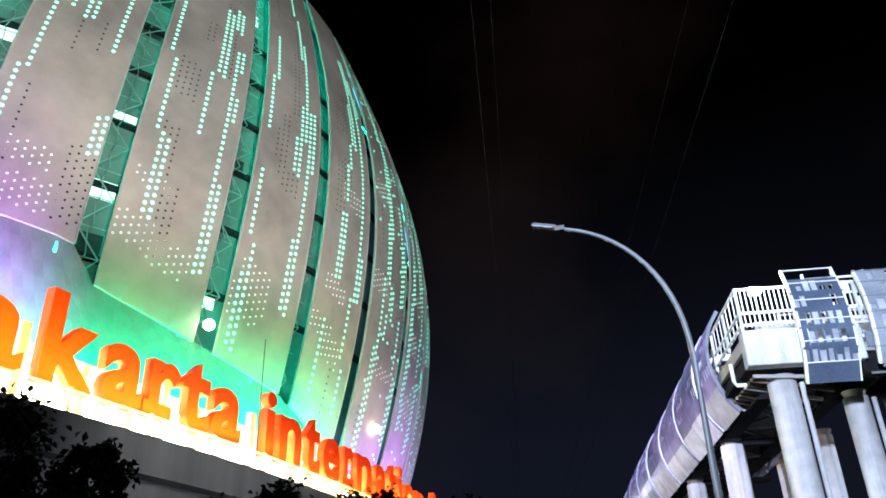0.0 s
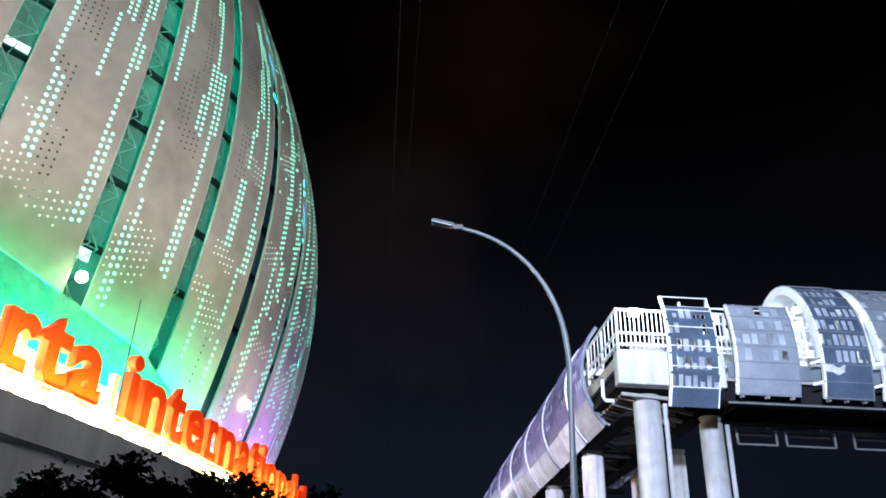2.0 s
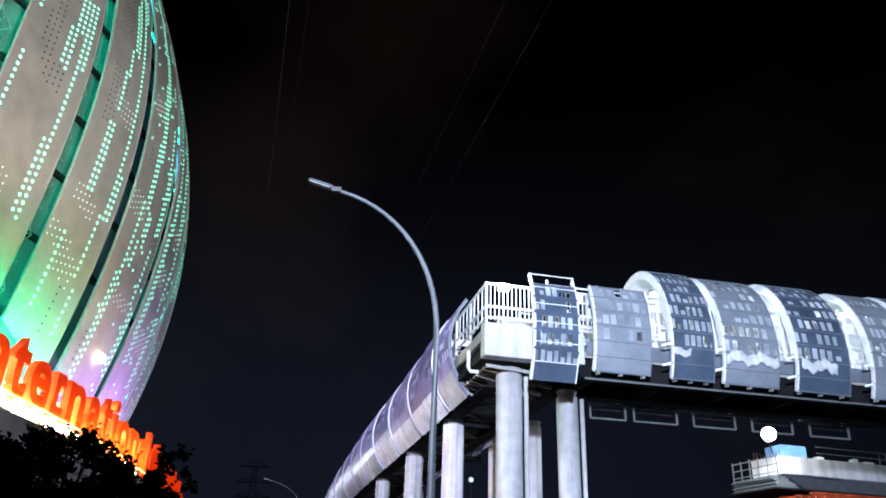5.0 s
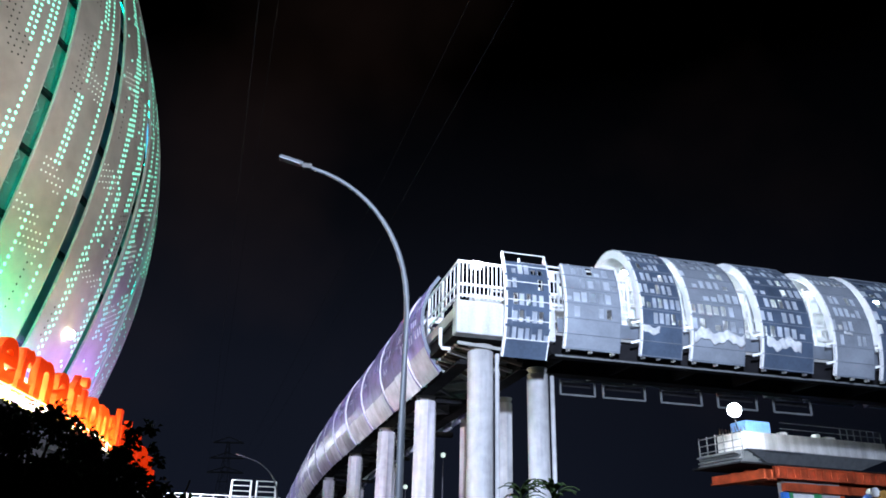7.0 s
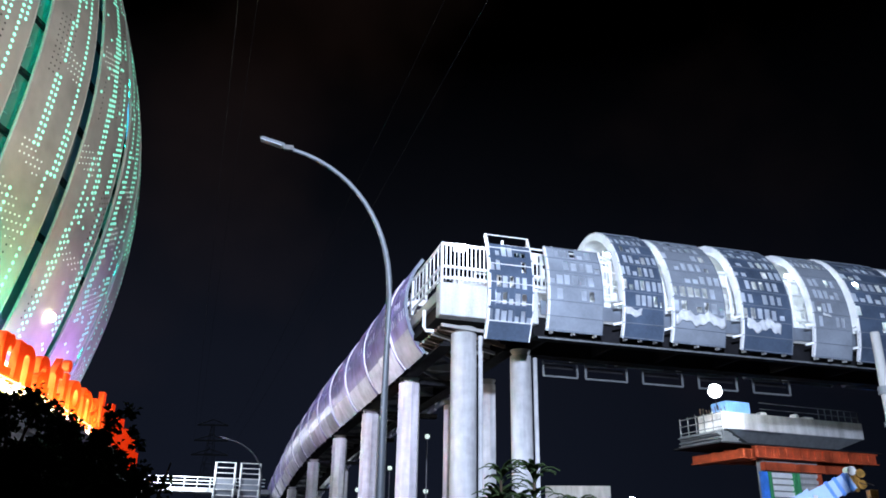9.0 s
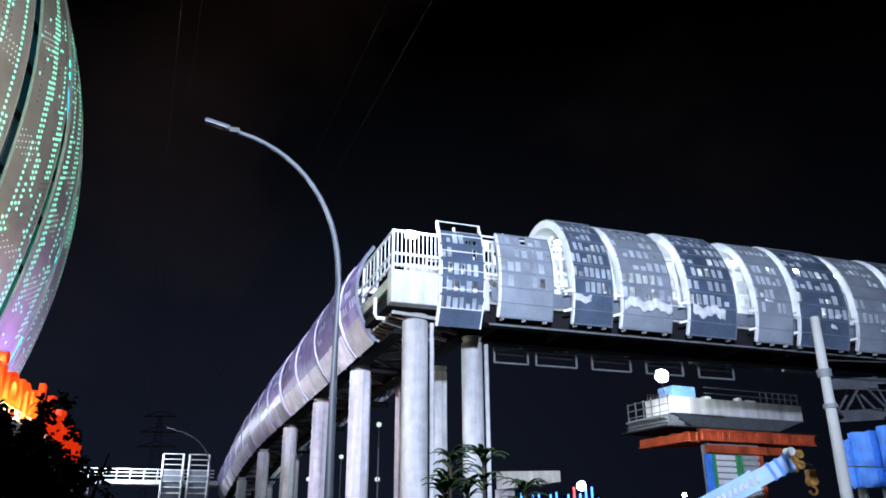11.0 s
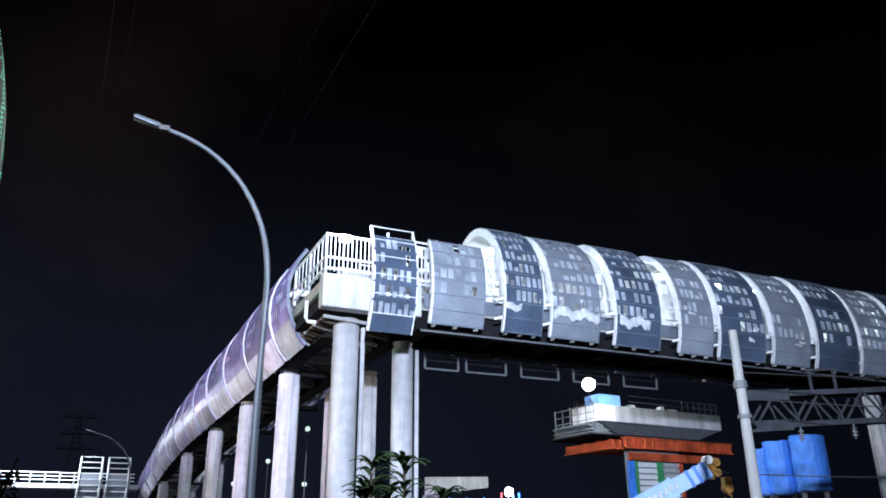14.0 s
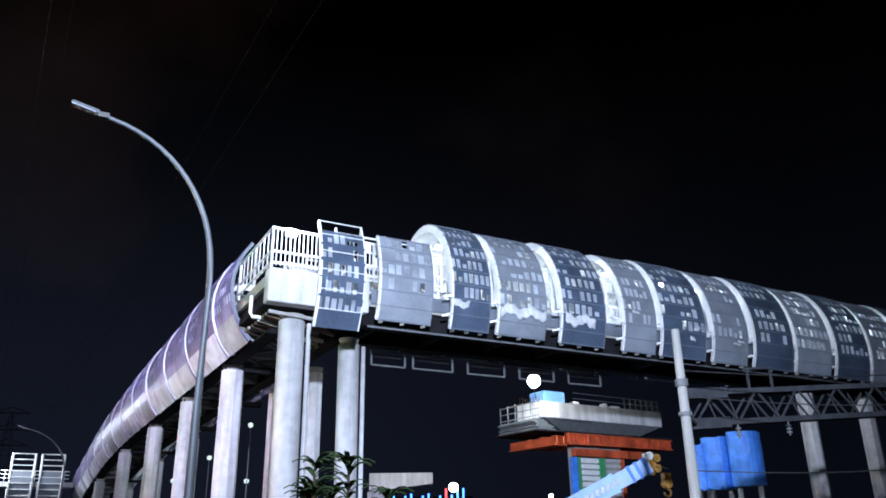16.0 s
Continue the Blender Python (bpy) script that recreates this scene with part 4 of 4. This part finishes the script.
    rod(bm, (0, 0, 0), (0, 0, 0.5), 0.17, 0.15, 14)
    part("base_sleeve", bm, M_STEELG, t)
    return t


street_lamp(pose(-0.65, 13.7, 0, 0, 0, 8), "curved grey steel street lamp, unlit")
street_lamp(pose(-11.5, 58.0, 0, 0, 0, 8), "distant curved grey street lamp", 1.3)

# ---- pylon ----
pyl = thing("power_pylon", pose(-76, 285, 0), "distant lattice power pylon, barely lit", "pylon")
bm = bmesh.new()
H = 43
for k in range(12):
    z0, z1 = H * k / 12, H * (k + 1) / 12
    a, b = 4.5 * (1 - k / 13), 4.5 * (1 - (k + 1) / 13)
    for sx, sy in ((1, 1), (1, -1), (-1, 1), (-1, -1)):
        beam(bm, (a * sx, a * sy, z0), (b * sx, b * sy, z1), 0.13)
    beam(bm, (-a, -a, z0), (b, -b, z1), 0.1)
    beam(bm, (a, -a, z0), (-b, -b, z1), 0.1)
    beam(bm, (-a, -a, z0), (a, -a, z0), 0.2)
for z, w in ((32, 6.5), (37, 6), (42.5, 5.5)):
    beam(bm, (-w, 0, z), (w, 0, z), 0.5)
    beam(bm, (-w, 0, z), (0, 0, z + 2), 0.3)
    beam(bm, (w, 0, z), (0, 0, z + 2), 0.3)
part("lattice", bm, M_PYL, pyl)


for k, (dx, z) in enumerate(((-6, 32.3), (-5, 42.7), (5.5, 37.2), (6, 32.3))):
    bm = bmesh.new()
    p, q = Vector((-76 + dx, 285, z)), Vector((20 + dx * 1.2, -48, z))
    pipe(bm, [p + (q - p) * i / 20 - Vector((0, 0, 3.0 * math.sin(math.pi * i / 20))) for i in range(21)], [0.016] * 21, 5)
    tagged(part("power_line", bm, M_DARK), "thin power line strung from the pylon", "wire", "power lines")


def az(a, r, z=0.0):
    return Vector((r * math.sin(radians(a)), r * math.cos(radians(a)), z))


# ---- unfinished pier with formwork ----
pier = thing("unfinished_pier", pose(22.0, 47.1, 0, 0, 0, 19), "unfinished concrete rail pier with orange steel formwork", "pier")
bm = bmesh.new()
box(bm, -5.2, 5.2, -1.25, 1.25, 8.37, 9.35)
bmesh.ops.bevel(bm, geom=bm.edges[:], offset=0.03, segments=1, affect="EDGES")
part("pier_head", bm, M_DECK, pier, "pale concrete pier head")
bm = bmesh.new()
vs = box(bm, -5.1, 5.1, -1.2, 1.2, 7.62, 8.366)
for v in bm.verts:
    if v.co.z < 8:
        v.co.x *= 0.62
        v.co.y *= 0.6
# dark grey instead of concrete: the underside's shade is put into the colour
part("pier_neck", bm, M_PYL, pier, "tapered concrete underside of the pier head, shade in its colour")
bm = bmesh.new()
box(bm, -6.3, 5.7, -1.9, 2.4, 7.45, 7.54)
part("platform", bm, M_DARK, pier)
rp = random.Random(21)
for k in range(7):
    bm = bmesh.new()
    z = 7.55 + 0.1 * k
    box(bm, -6.2 + rp.uniform(0, 0.3), -4.9 + rp.uniform(-0.3, 0.3), -1.8 + 0.08 * k, 2.0, z, z + 0.07)
    part("timber", bm, M_PYL, pier, "stacked dark formwork timber")
for k in range(6):
    bm = bmesh.new()
    beam(bm, (-5.9, -1.7 + 0.75 * k, 7.5), (-5.9, -1.7 + 0.75 * k, 9.3), 0.05)
    part("guard_post", bm, M_PYL, pier)
for z in (8.4, 8.8, 9.2):
    bm = bmesh.new()
    beam(bm, (-5.9, -1.75, z), (-5.9, 2.1, z), 0.045)
    part("guard_rail", bm, M_PYL, pier)
for k in range(9):
    bm = bmesh.new()
    beam(bm, (-5.1 + 0.1 * rp.random(), -1.1 + 0.27 * k, 9.3), (-5.1, -1.1 + 0.27 * k, 9.62 + 0.25 * rp.random()), 0.03)
    part("rebar", bm, M_BARK, pier)
for k in range(7):
    bm = bmesh.new()
    beam(bm, (1.9 + 0.52 * k, -1.15, 9.35), (1.9 + 0.52 * k, -1.15, 10.05), 0.04)
    part("guard_post", bm, M_PYL, pier)
for z in (9.7, 10.05):
    bm = bmesh.new()
    beam(bm, (-2.6, -1.15, z), (5.1, -1.15, z), 0.035)
    part("guard_rail", bm, M_PYL, pier)
for k, (x0, w, h) in enumerate(((-2.3, 0.5, 0.22), (0.3, 0.35, 0.3), (1.0, 0.8, 0.18))):
    bm = bmesh.new()
    box(bm, x0, x0 + w, -0.9, -0.4, 9.36, 9.36 + h)
    bmesh.ops.bevel(bm, geom=bm.edges[:], offset=0.06, segments=2, affect="EDGES")
    part("sack", bm, M_WHITE, pier, "pale sack on the pier head")
for y in (-1.75, -0.6, 0.6, 1.75):
    for x0, x1 in ((-3.9, -2.45), (-2.4, 1.55), (1.6, 5.2)):
        bm = bmesh.new()
        dz = rp.uniform(-0.04, 0.04)
        box(bm, x0, x1, y - 0.04, y + 0.04, 6.86 + dz, 7.36 + dz)
        box(bm, x0, x1, y - 0.2, y + 0.2, 6.78 + dz, 6.86 + dz)
        box(bm, x0, x1, y - 0.2, y + 0.2, 7.36 + dz, 7.43 + dz)
        xx = x0 + 0.1
        while xx < x1:
            box(bm, xx, xx + 0.04, y - 0.19, y + 0.19, 6.86 + dz, 7.36 + dz)
            xx += 0.55
        part("formwork_beam", bm, M_ORANGE, pier, "orange steel formwork beam")
for x0 in (-4.75, -4.2):
    bm = bmesh.new()
    box(bm, x0 - 0.05, x0 + 0.05, -1.9, 2.6, 6.75, 7.2)
    box(bm, x0 - 0.18, x0 + 0.18, -1.9, 2.6, 6.68, 6.75)
    part("formwork_cross", bm, M_ORANGE, pier)
for x0, x1 in ((-3.1, -0.9), (-0.6, 1.3), (1.6, 3.0)):
    bm = bmesh.new()
    box(bm, x0, x1, -1.6, -1.2, 6.15, 6.6)
    part("formwork_cross", bm, M_ORANGE, pier)
bm = bmesh.new()
box(bm, -2.75, 1.2, -1.1, -0.5, 0, 7.44)
part("shaft", bm, M_CONC, pier)
for k in range(17):
    bm = bmesh.new()
    box(bm, -2.45, -0.95, -1.27 - 0.03 * rp.random(), -1.11, 0.2 + 0.35 * k, 0.46 + 0.35 * k)
    part("slat", bm, M_WHITE, pier)
    bm = bmesh.new()
    box(bm, -0.4, 1.05, -1.2 - 0.03 * rp.random(), -1.11, 0.3 + 0.35 * k, 0.5 + 0.35 * k)
    part("slat", bm, M_DECK, pier)
for x0, mm in ((-3.2, M_TARP), (-2.98, M_TARP), (-2.7, M_GREEN), (-0.95, M_GREEN), (-0.66, M_GREEN), (1.0, M_ORANGE)):
    bm = bmesh.new()
    box(bm, x0, x0 + 0.2, -1.35, -1.12, 0, 6.1)
    part("formwork_post", bm, mm, pier)
bm = bmesh.new()
box(bm, -5.0, -3.3, -1.2, 0.2, 9.36, 10.0)
bmesh.ops.bevel(bm, geom=bm.edges[:], offset=0.04, segments=2, affect="EDGES")
part("site_box", bm, M_BLUE, pier, "pale blue site box")
p = az(21.06, 46.6, 10.37)
fl = thing("site_floodlight", pose(p.x, p.y, p.z), "white site floodlight, its ball enlarged for the glare", "lamp")
bm = bmesh.new()
# ball larger than a lamp head, shaped as the light's glare
bmesh.ops.create_icosphere(bm, subdivisions=3, radius=0.38)
part("glass", bm, M_FLOOD, fl)
bm = bmesh.new()
rod(bm, (0, 0.1, -0.3), (0.15, 0.3, -1.05), 0.025)
part("stand", bm, M_DARK, fl)

# ---- crane ----
crane = thing("mobile_crane", pose(0, 0, 0), "light blue telescopic crane boom with yellow hook block", "crane")
a, b = az(20.0, 42, 1.85), az(28.7, 42, 4.95)
d = (b - a).normalized()
a0 = a - d * 3
bm = bmesh.new()
beam(bm, a0, a + (b - a) * 0.72, 0.95, 0.95)
part("boom_section", bm, M_BLUE, crane)
bm = bmesh.new()
beam(bm, a + (b - a) * 0.70, b, 0.7, 0.78)
part("boom_section", bm, M_BLUE, crane)
bm = bmesh.new()
beam(bm, a + (b - a) * 0.70, a + (b - a) * 0.73, 1.02, 1.02)
part("boom_collar", bm, M_BLUE, crane)
for f in (0.84, 0.90, 0.96):
    bm = bmesh.new()
    beam(bm, a + (b - a) * f, a + (b - a) * (f + 0.022), 0.84, 0.88)
    part("boom_collar", bm, M_TARP, crane, "dark blue boom collar")
fw = Vector((-0.35, -0.93, 0)).normalized() * 0.56
for k in range(9):
    bm = bmesh.new()
    p = a + (b - a) * (0.40 + 0.042 * k) + fw
    beam(bm, p - Vector((0, 0, 0.15)), p + Vector((0, 0, 0.15)), 0.17, 0.03)
    part("lettering_bar", bm, M_WHITE, crane, "plain pale bar of lettering")
bm = bmesh.new()
box(bm, -0.1, 0.35, -0.25, 0.25, -0.5, 0.45, Matrix.Translation(b))
bmesh.ops.bevel(bm, geom=bm.edges[:], offset=0.12, segments=2, affect="EDGES")
part("boom_head", bm, M_YEL, crane)
bm = bmesh.new()
rod(bm, b + Vector((-0.1, -0.36, 0.42)), b + Vector((-0.1, 0.1, 0.42)), 0.21, seg=20)
part("top_sheave", bm, M_WHITE, crane, "pale sheave on the boom end")
for dz in (0.3, -0.2):
    bm = bmesh.new()
    rod(bm, b + Vector((0.25, -0.45, dz)), b + Vector((0.25, 0.45, dz)), 0.2, seg=18)
    part("sheave", bm, M_YEL, crane)
bm = bmesh.new()
hb = az(29.75, 41, 3.95)
rod(bm, hb + Vector((0, -0.2, 0)), hb + Vector((0, 0.2, 0)), 0.22, seg=20)
box(bm, -0.18, 0.18, -0.18, 0.18, -0.08, 0.5, Matrix.Translation(hb))
hkp = part("hook_block", bm, M_YEL, crane)
bm = bmesh.new()
pipe(bm, [hb + Vector((0.18 * math.sin(radians(x)), 0, -0.42 + 0.18 * math.cos(radians(x)))) for x in range(0, 271, 30)], [0.055] * 10, 8)
part("hook", bm, M_YEL, hkp)
bm = bmesh.new()
for dx in (-0.15, 0.15):
    rod(bm, hb + Vector((dx, 0, 0.7)), b + Vector((0.3 + dx, 0, 0)), 0.02, seg=6)
part("hoist_rope", bm, M_BLACK, crane)


# ---- tarpaulin wrapped drums ----
def drum(a_, r, w, z0, z1):
    p = az(a_, r)
    t = thing("wrapped_drum", pose(p.x, p.y, 0, 0, 0, -a_), "blue tarpaulin wrapped column form on props", "formwork", "blue wrapped forms")
    bm = bmesh.new()
    n = 20
    rg = random.Random(int(a_ * 10))
    rings = []
    for i in range(9):
        z = z0 + (z1 - z0) * i / 8
        rings.append([bm.verts.new(((w / 2 * (1 + 0.03 * rg.uniform(-1, 1))) * math.cos(2 * math.pi * k / n), (w / 2 * (1 + 0.03 * rg.uniform(-1, 1))) * math.sin(2 * math.pi * k / n), z + 0.1 * rg.uniform(-1, 1) * (i in (0, 8)))) for k in range(n)])
    for q, s in zip(rings, rings[1:]):
        for k in range(n):
            bm.faces.new((q[k], q[(k + 1) % n], s[(k + 1) % n], s[k]))
    bm.faces.new(rings[-1])
    bm.faces.new(rings[0][::-1])
    part("tarpaulin", bm, M_TARP, t)
    for k in (-1, 1):
        bm = bmesh.new()
        rod(bm, (k * w * 0.3, 0, 0), (k * w * 0.3, 0, z0 + 0.1), 0.14, seg=8)
        part("prop", bm, M_CONC, t)


drum(32.15, 49, 0.85, 4.0, 6.5)
drum(33.25, 49, 1.6, 4.0, 6.85)
drum(35.05, 48, 1.8, 4.1, 6.95)

# ---- utility pole, gantry and wires ----
pp = az(31.6, 25)
up_ = thing("utility_pole", pose(pp.x, pp.y, 0), "grey concrete utility pole", "pole")
bm = bmesh.new()
rod(bm, (0, 0, 0), (0, 0, 7.7), 0.18, 0.125, 14)
part("shaft", bm, M_POLE, up_)
for z in (5.0, 5.9, 6.0):
    bm = bmesh.new()
    rod(bm, (0, 0, z), (0, 0, z + 0.12), 0.2, seg=14)
    part("clamp", bm, M_PYL, up_)
gantry = thing("lattice_gantry", pose(0, 0, 0), "dark lattice steel gantry beam behind the utility pole", "gantry")
A, B = az(32.2, 27, 5.0), az(50, 36, 5.9)
bm = bmesh.new()
beam(bm, (B.x, B.y, 0), B, 0.3)
part("leg", bm, M_GANT, gantry)
bm = bmesh.new()
beam(bm, A, pp + Vector((0, 0, A.z)), 0.1)
part("bracket", bm, M_GANT, gantry)
N = 16
dv = Vector((0, 0.5, 0))
for h in (0, 1.0):
    for o in (dv * 0, dv):
        bm = bmesh.new()
        beam(bm, A + o + Vector((0, 0, h)), B + o + Vector((0, 0, h)), 0.17)
        part("chord", bm, M_GANT, gantry)
for k in range(N):
    bm = bmesh.new()
    p, q = A + (B - A) * k / N, A + (B - A) * (k + 1) / N
    zz = Vector((0, 0, 1.0))
    for o in (dv * 0, dv):
        beam(bm, p + o + (zz if k % 2 else zz * 0), q + o + (zz * 0 if k % 2 else zz), 0.06)
    beam(bm, p, p + dv + zz, 0.04)
    part("brace", bm, M_GANT, gantry)
way_ = (B - A).normalized()
for h in (0.0, 1.0):
    bm = bmesh.new()
    beam(bm, A + Vector((0, -0.06, h)) - way_ * 0.5, A + Vector((0, -0.06, h * 0.96)) + way_ * 1.3, 0.05, 0.34)
    part("gusset_plate", bm, M_GANT, gantry, "dark plate that ties the beam to the pole")
for f in (0.17, 0.24):
    bm = bmesh.new()
    q = A + (B - A) * f
    beam(bm, q + Vector((0, 0, 1.0)), q + Vector((0, 0, 1.75)), 0.07)
    part("insulator_post", bm, M_GANT, gantry)
bm = bmesh.new()
beam(bm, A + (B - A) * 0.16 + Vector((0, 0, 1.75)), A + (B - A) * 0.25 + Vector((0, 0, 1.75)), 0.07)
part("insulator_bar", bm, M_GANT, gantry)
for f in (0.12, 0.27):
    bm = bmesh.new()
    q = A + (B - A) * f
    rod(bm, q, q - Vector((0, 0, 0.55)), 0.03, seg=6)
    for j in range(3):
        rod(bm, q - Vector((0, 0, 0.2 + 0.11 * j)), q - Vector((0, 0, 0.25 + 0.11 * j)), 0.09, seg=10)
    part("insulator", bm, M_PYL, gantry, "hanging ribbed insulator")
for k, z in enumerate((2.5, 3.4, 5.2, 6.4)):
    bm = bmesh.new()
    p, q = pp + Vector((0, 0, z)), az(52, 30 + k, z + 0.6)
    if k == 2:
        p = pp + Vector((0, 0, 5.6))
    pts = [p + (q - p) * i / 12 - Vector((0, 0, 0.35 * math.sin(math.pi * i / 12))) for i in range(13)]
    pipe(bm, pts, [0.018] * 13, 5)
    tagged(part("overhead_wire", bm, M_BLACK), "thin dark overhead wire", "wire", "overhead wires")

# ---- far canopy and lit building ----
p = az(11.2, 85)
canopy = thing("far_pier_head", pose(p.x, p.y, 0, 0, 0, -11), "distant pale concrete pier head", "pier")
bm = bmesh.new()
vs = [(-3.4, 6.2), (3.2, 6.9), (3.2, 8.0), (-3.4, 8.0)]
f0 = [bm.verts.new((x_, -1.5, z_)) for x_, z_ in vs]
f1 = [bm.verts.new((x_, 1.5, z_)) for x_, z_ in vs]
bm.faces.new(f0)
bm.faces.new(f1[::-1])
for k in range(4):
    bm.faces.new((f0[(k + 1) % 4], f0[k], f1[k], f1[(k + 1) % 4]))
part("head", bm, M_DECK, canopy)
bm = bmesh.new()
box(bm, -3.6, -1.6, -1, 1, 0, 6.2)
part("shaft", bm, M_COL, canopy)
p = az(13.3, 160)
hall = thing("lit_building", pose(p.x, p.y, 0, 0, 0, -13), "distant dark building trimmed with blue and red lights", "building")
bm = bmesh.new()
box(bm, -8, 8, 0, 8, 0, 9.2)
part("wall", bm, M_DARK, hall)
for k in range(14):
    bm = bmesh.new()
    box(bm, -7.8 + 1.15 * k, -7.45 + 1.15 * k, -0.2, -0.05, 5.0, (9.8, 8.6, 9.4)[k % 3] + (0.9 if 8 < k < 13 else 0))
    part("light_strip", bm, M_LRED if k % 5 == 4 else M_LBLUE, hall)
bm = bmesh.new()
bmesh.ops.create_icosphere(bm, subdivisions=2, radius=0.9, matrix=Matrix.Translation((4.2, 0, 10.9)))
part("globe_lamp", bm, M_LAMPW, hall)
for aa, r, z in ((21.7, 140, 8.0), (-9.0, 120, 4.0)):
    p = az(aa, r)
    t = thing("far_lamp", pose(p.x, p.y, 0), "distant lit lamp on a pole", "lamp", "far lamps")
    bm = bmesh.new()
    bmesh.ops.create_icosphere(bm, subdivisions=2, radius=0.35, matrix=Matrix.Translation((0, 0, z)))
    part("bulb", bm, M_LAMPW, t)
    bm = bmesh.new()
    rod(bm, (0, 0, 0), (0, 0, z), 0.1)
    part("pole", bm, M_PYL, t)


# ---- shrubs ----
def shrub(m, size, height, n, seed, label, leaf=0.11, narrow=1.0):
    rg = random.Random(seed)
    t = thing("shrub", m, label, "shrub", "shrubs before the wall")
    bm = bmesh.new()
    tips = []
    for k in range(9):
        a = rg.uniform(0, 6.28)
        rr = size * rg.uniform(0.25, 0.9)
        tip = Vector((rr * math.cos(a), rr * math.sin(a), height * rg.uniform(0.55, 0.95)))
        mid = tip * 0.5 + Vector((0, 0, height * 0.12))
        pipe(bm, [(0, 0, 0), mid, tip], [0.05, 0.03, 0.01], 6)
        tips += [mid, tip]
    part("trunk", bm, M_BARK, t)
    bm = bmesh.new()
    clumps = []
    for k in range(80):
        a, rr = rg.uniform(0, 6.28), size * math.sqrt(rg.random())
        z = height * (0.25 + 0.75 * rg.random() * (1 - 0.45 * (rr / size) ** 2))
        clumps.append((Vector((rr * math.cos(a), rr * math.sin(a), z)), size * rg.uniform(0.1, 0.24)))
    for k in range(n):
        c, r = clumps[rg.randrange(len(clumps))]
        p = c + Vector((rg.gauss(0, 1), rg.gauss(0, 1), rg.gauss(0, 0.8))) * r * 0.48
        if p.z < 0.05:
            continue
        q = Euler((rg.uniform(-1.2, 1.2), rg.uniform(-1.2, 1.2), rg.uniform(0, 6.28))).to_matrix()
        L = leaf * rg.uniform(0.7, 1.35)
        w = L * 0.3 * narrow
        vs = [bm.verts.new(p + q @ Vector(v)) for v in ((0, 0, 0), (w, L * 0.5, 0.02), (0, L, 0), (-w, L * 0.5, 0.02))]
        bm.faces.new(vs)
    tagged(part("crown", bm, M_LEAF, t), kind="stuff")
    return t


HEDGE = ((-60, 8.4, 1.3, 3.6, 15000), (-54, 8.4, 1.2, 3.5, 15000), (-49.5, 8.7, 0.9, 3.7, 11000), (-46.5, 9.0, 0.6, 3.35, 7000), (-43, 9.3, 0.9, 3.0, 12000), (-40, 9.5, 0.9, 3.1, 14000),
         (-37.5, 9.5, 0.9, 3.15, 14000), (-35.5, 9.5, 0.8, 3.45, 14000), (-32.5, 9.6, 1.0, 3.3, 16000), (-29.5, 9.6, 1.0, 3.3, 16000), (-26.5, 9.6, 1.0, 3.4, 16000), (-23.7, 9.7, 0.9, 3.2, 14000),
         (-21.4, 9.8, 0.6, 3.1, 4200), (-19.5, 9.9, 0.5, 2.9, 2200))
for k, (a_, r, size, h, n) in enumerate(HEDGE):
    p = az(a_, r)
    shrub(pose(p.x, p.y, 0), size, h * (0.94 if -45 < a_ < -22 else 1.03), n, 100 + k, "dense dark green leafy shrub" if n > 5000 else "sparse dark shrub, lit sign showing through", 0.085)


def frond_plant(a_, r, h, seed):
    rg = random.Random(seed)
    p = az(a_, r)
    t = thing("plant", pose(p.x, p.y, 0), "dark slim plant with long narrow leaves", "plant", "leafy plants before the bridge")
    bm = bmesh.new()
    rod(bm, (0, 0, 0), (0, 0, h - 0.15), 0.025, 0.015, 8)
    part("stem", bm, M_BARK, t)
    for k in range(30):
        bm = bmesh.new()
        a = rg.uniform(0, 6.28)
        z = h - 0.05 - rg.random() ** 1.6 * 0.4
        L = rg.uniform(0.18, 0.32)
        d = Vector((math.cos(a), math.sin(a), 0))
        sd = Vector((-math.sin(a), math.cos(a), 0))
        rows_ = []
        for i in range(5):
            f = i / 4
            c = Vector((0, 0, z)) + d * L * f + Vector((0, 0, L * (1.2 * f - 0.95 * f * f)))
            w = 0.03 * math.sin(math.pi * min(1, 0.15 + f * 0.85))
            rows_.append([(c - sd * w - Vector((0, 0, 0.004)), c - sd * w), (c - Vector((0, 0, 0.004)), c + Vector((0, 0, 0.008))), (c + sd * w - Vector((0, 0, 0.004)), c + sd * w)])
        sheet(bm, rows_, 0.004)
        part("leaf", bm, M_LEAF, t)


frond_plant(5.96, 9.1, 2.50, 5)
frond_plant(8.31, 9.2, 2.52, 6)
frond_plant(5.5, 9.4, 2.26, 7)
frond_plant(7.2, 9.6, 2.24, 9)
frond_plant(11.1, 9.2, 2.16, 8)


# ---- small work lamps behind the bridge ----
def work_lamp(a_, r, z):
    p = az(a_, r)
    t = thing("work_lamp", pose(p.x, p.y, 0), "small bright work lamp on a thin mast", "lamp", "work lamps behind the bridge")
    bm = bmesh.new()
    rod(bm, (0, 0, 0), (0, 0, z - 0.15), 0.06, 0.04, 8)
    part("mast", bm, M_PYL, t)
    bm = bmesh.new()
    box(bm, -0.25, 0.25, 0.06, 0.16, z - 0.2, z + 0.2)
    part("housing", bm, M_BLACK, t)
    bm = bmesh.new()
    bmesh.ops.create_icosphere(bm, subdivisions=2, radius=0.2, matrix=Matrix.Translation((0, -0.02, z)))
    part("glass", bm, M_WIN, t)


for a_, r, z in ((0.4, 64, 10.23), (-4.5, 80, 7.03), (0.37, 70, 6.36), (-2.25, 75, 8.72)):
    work_lamp(a_, r, z)
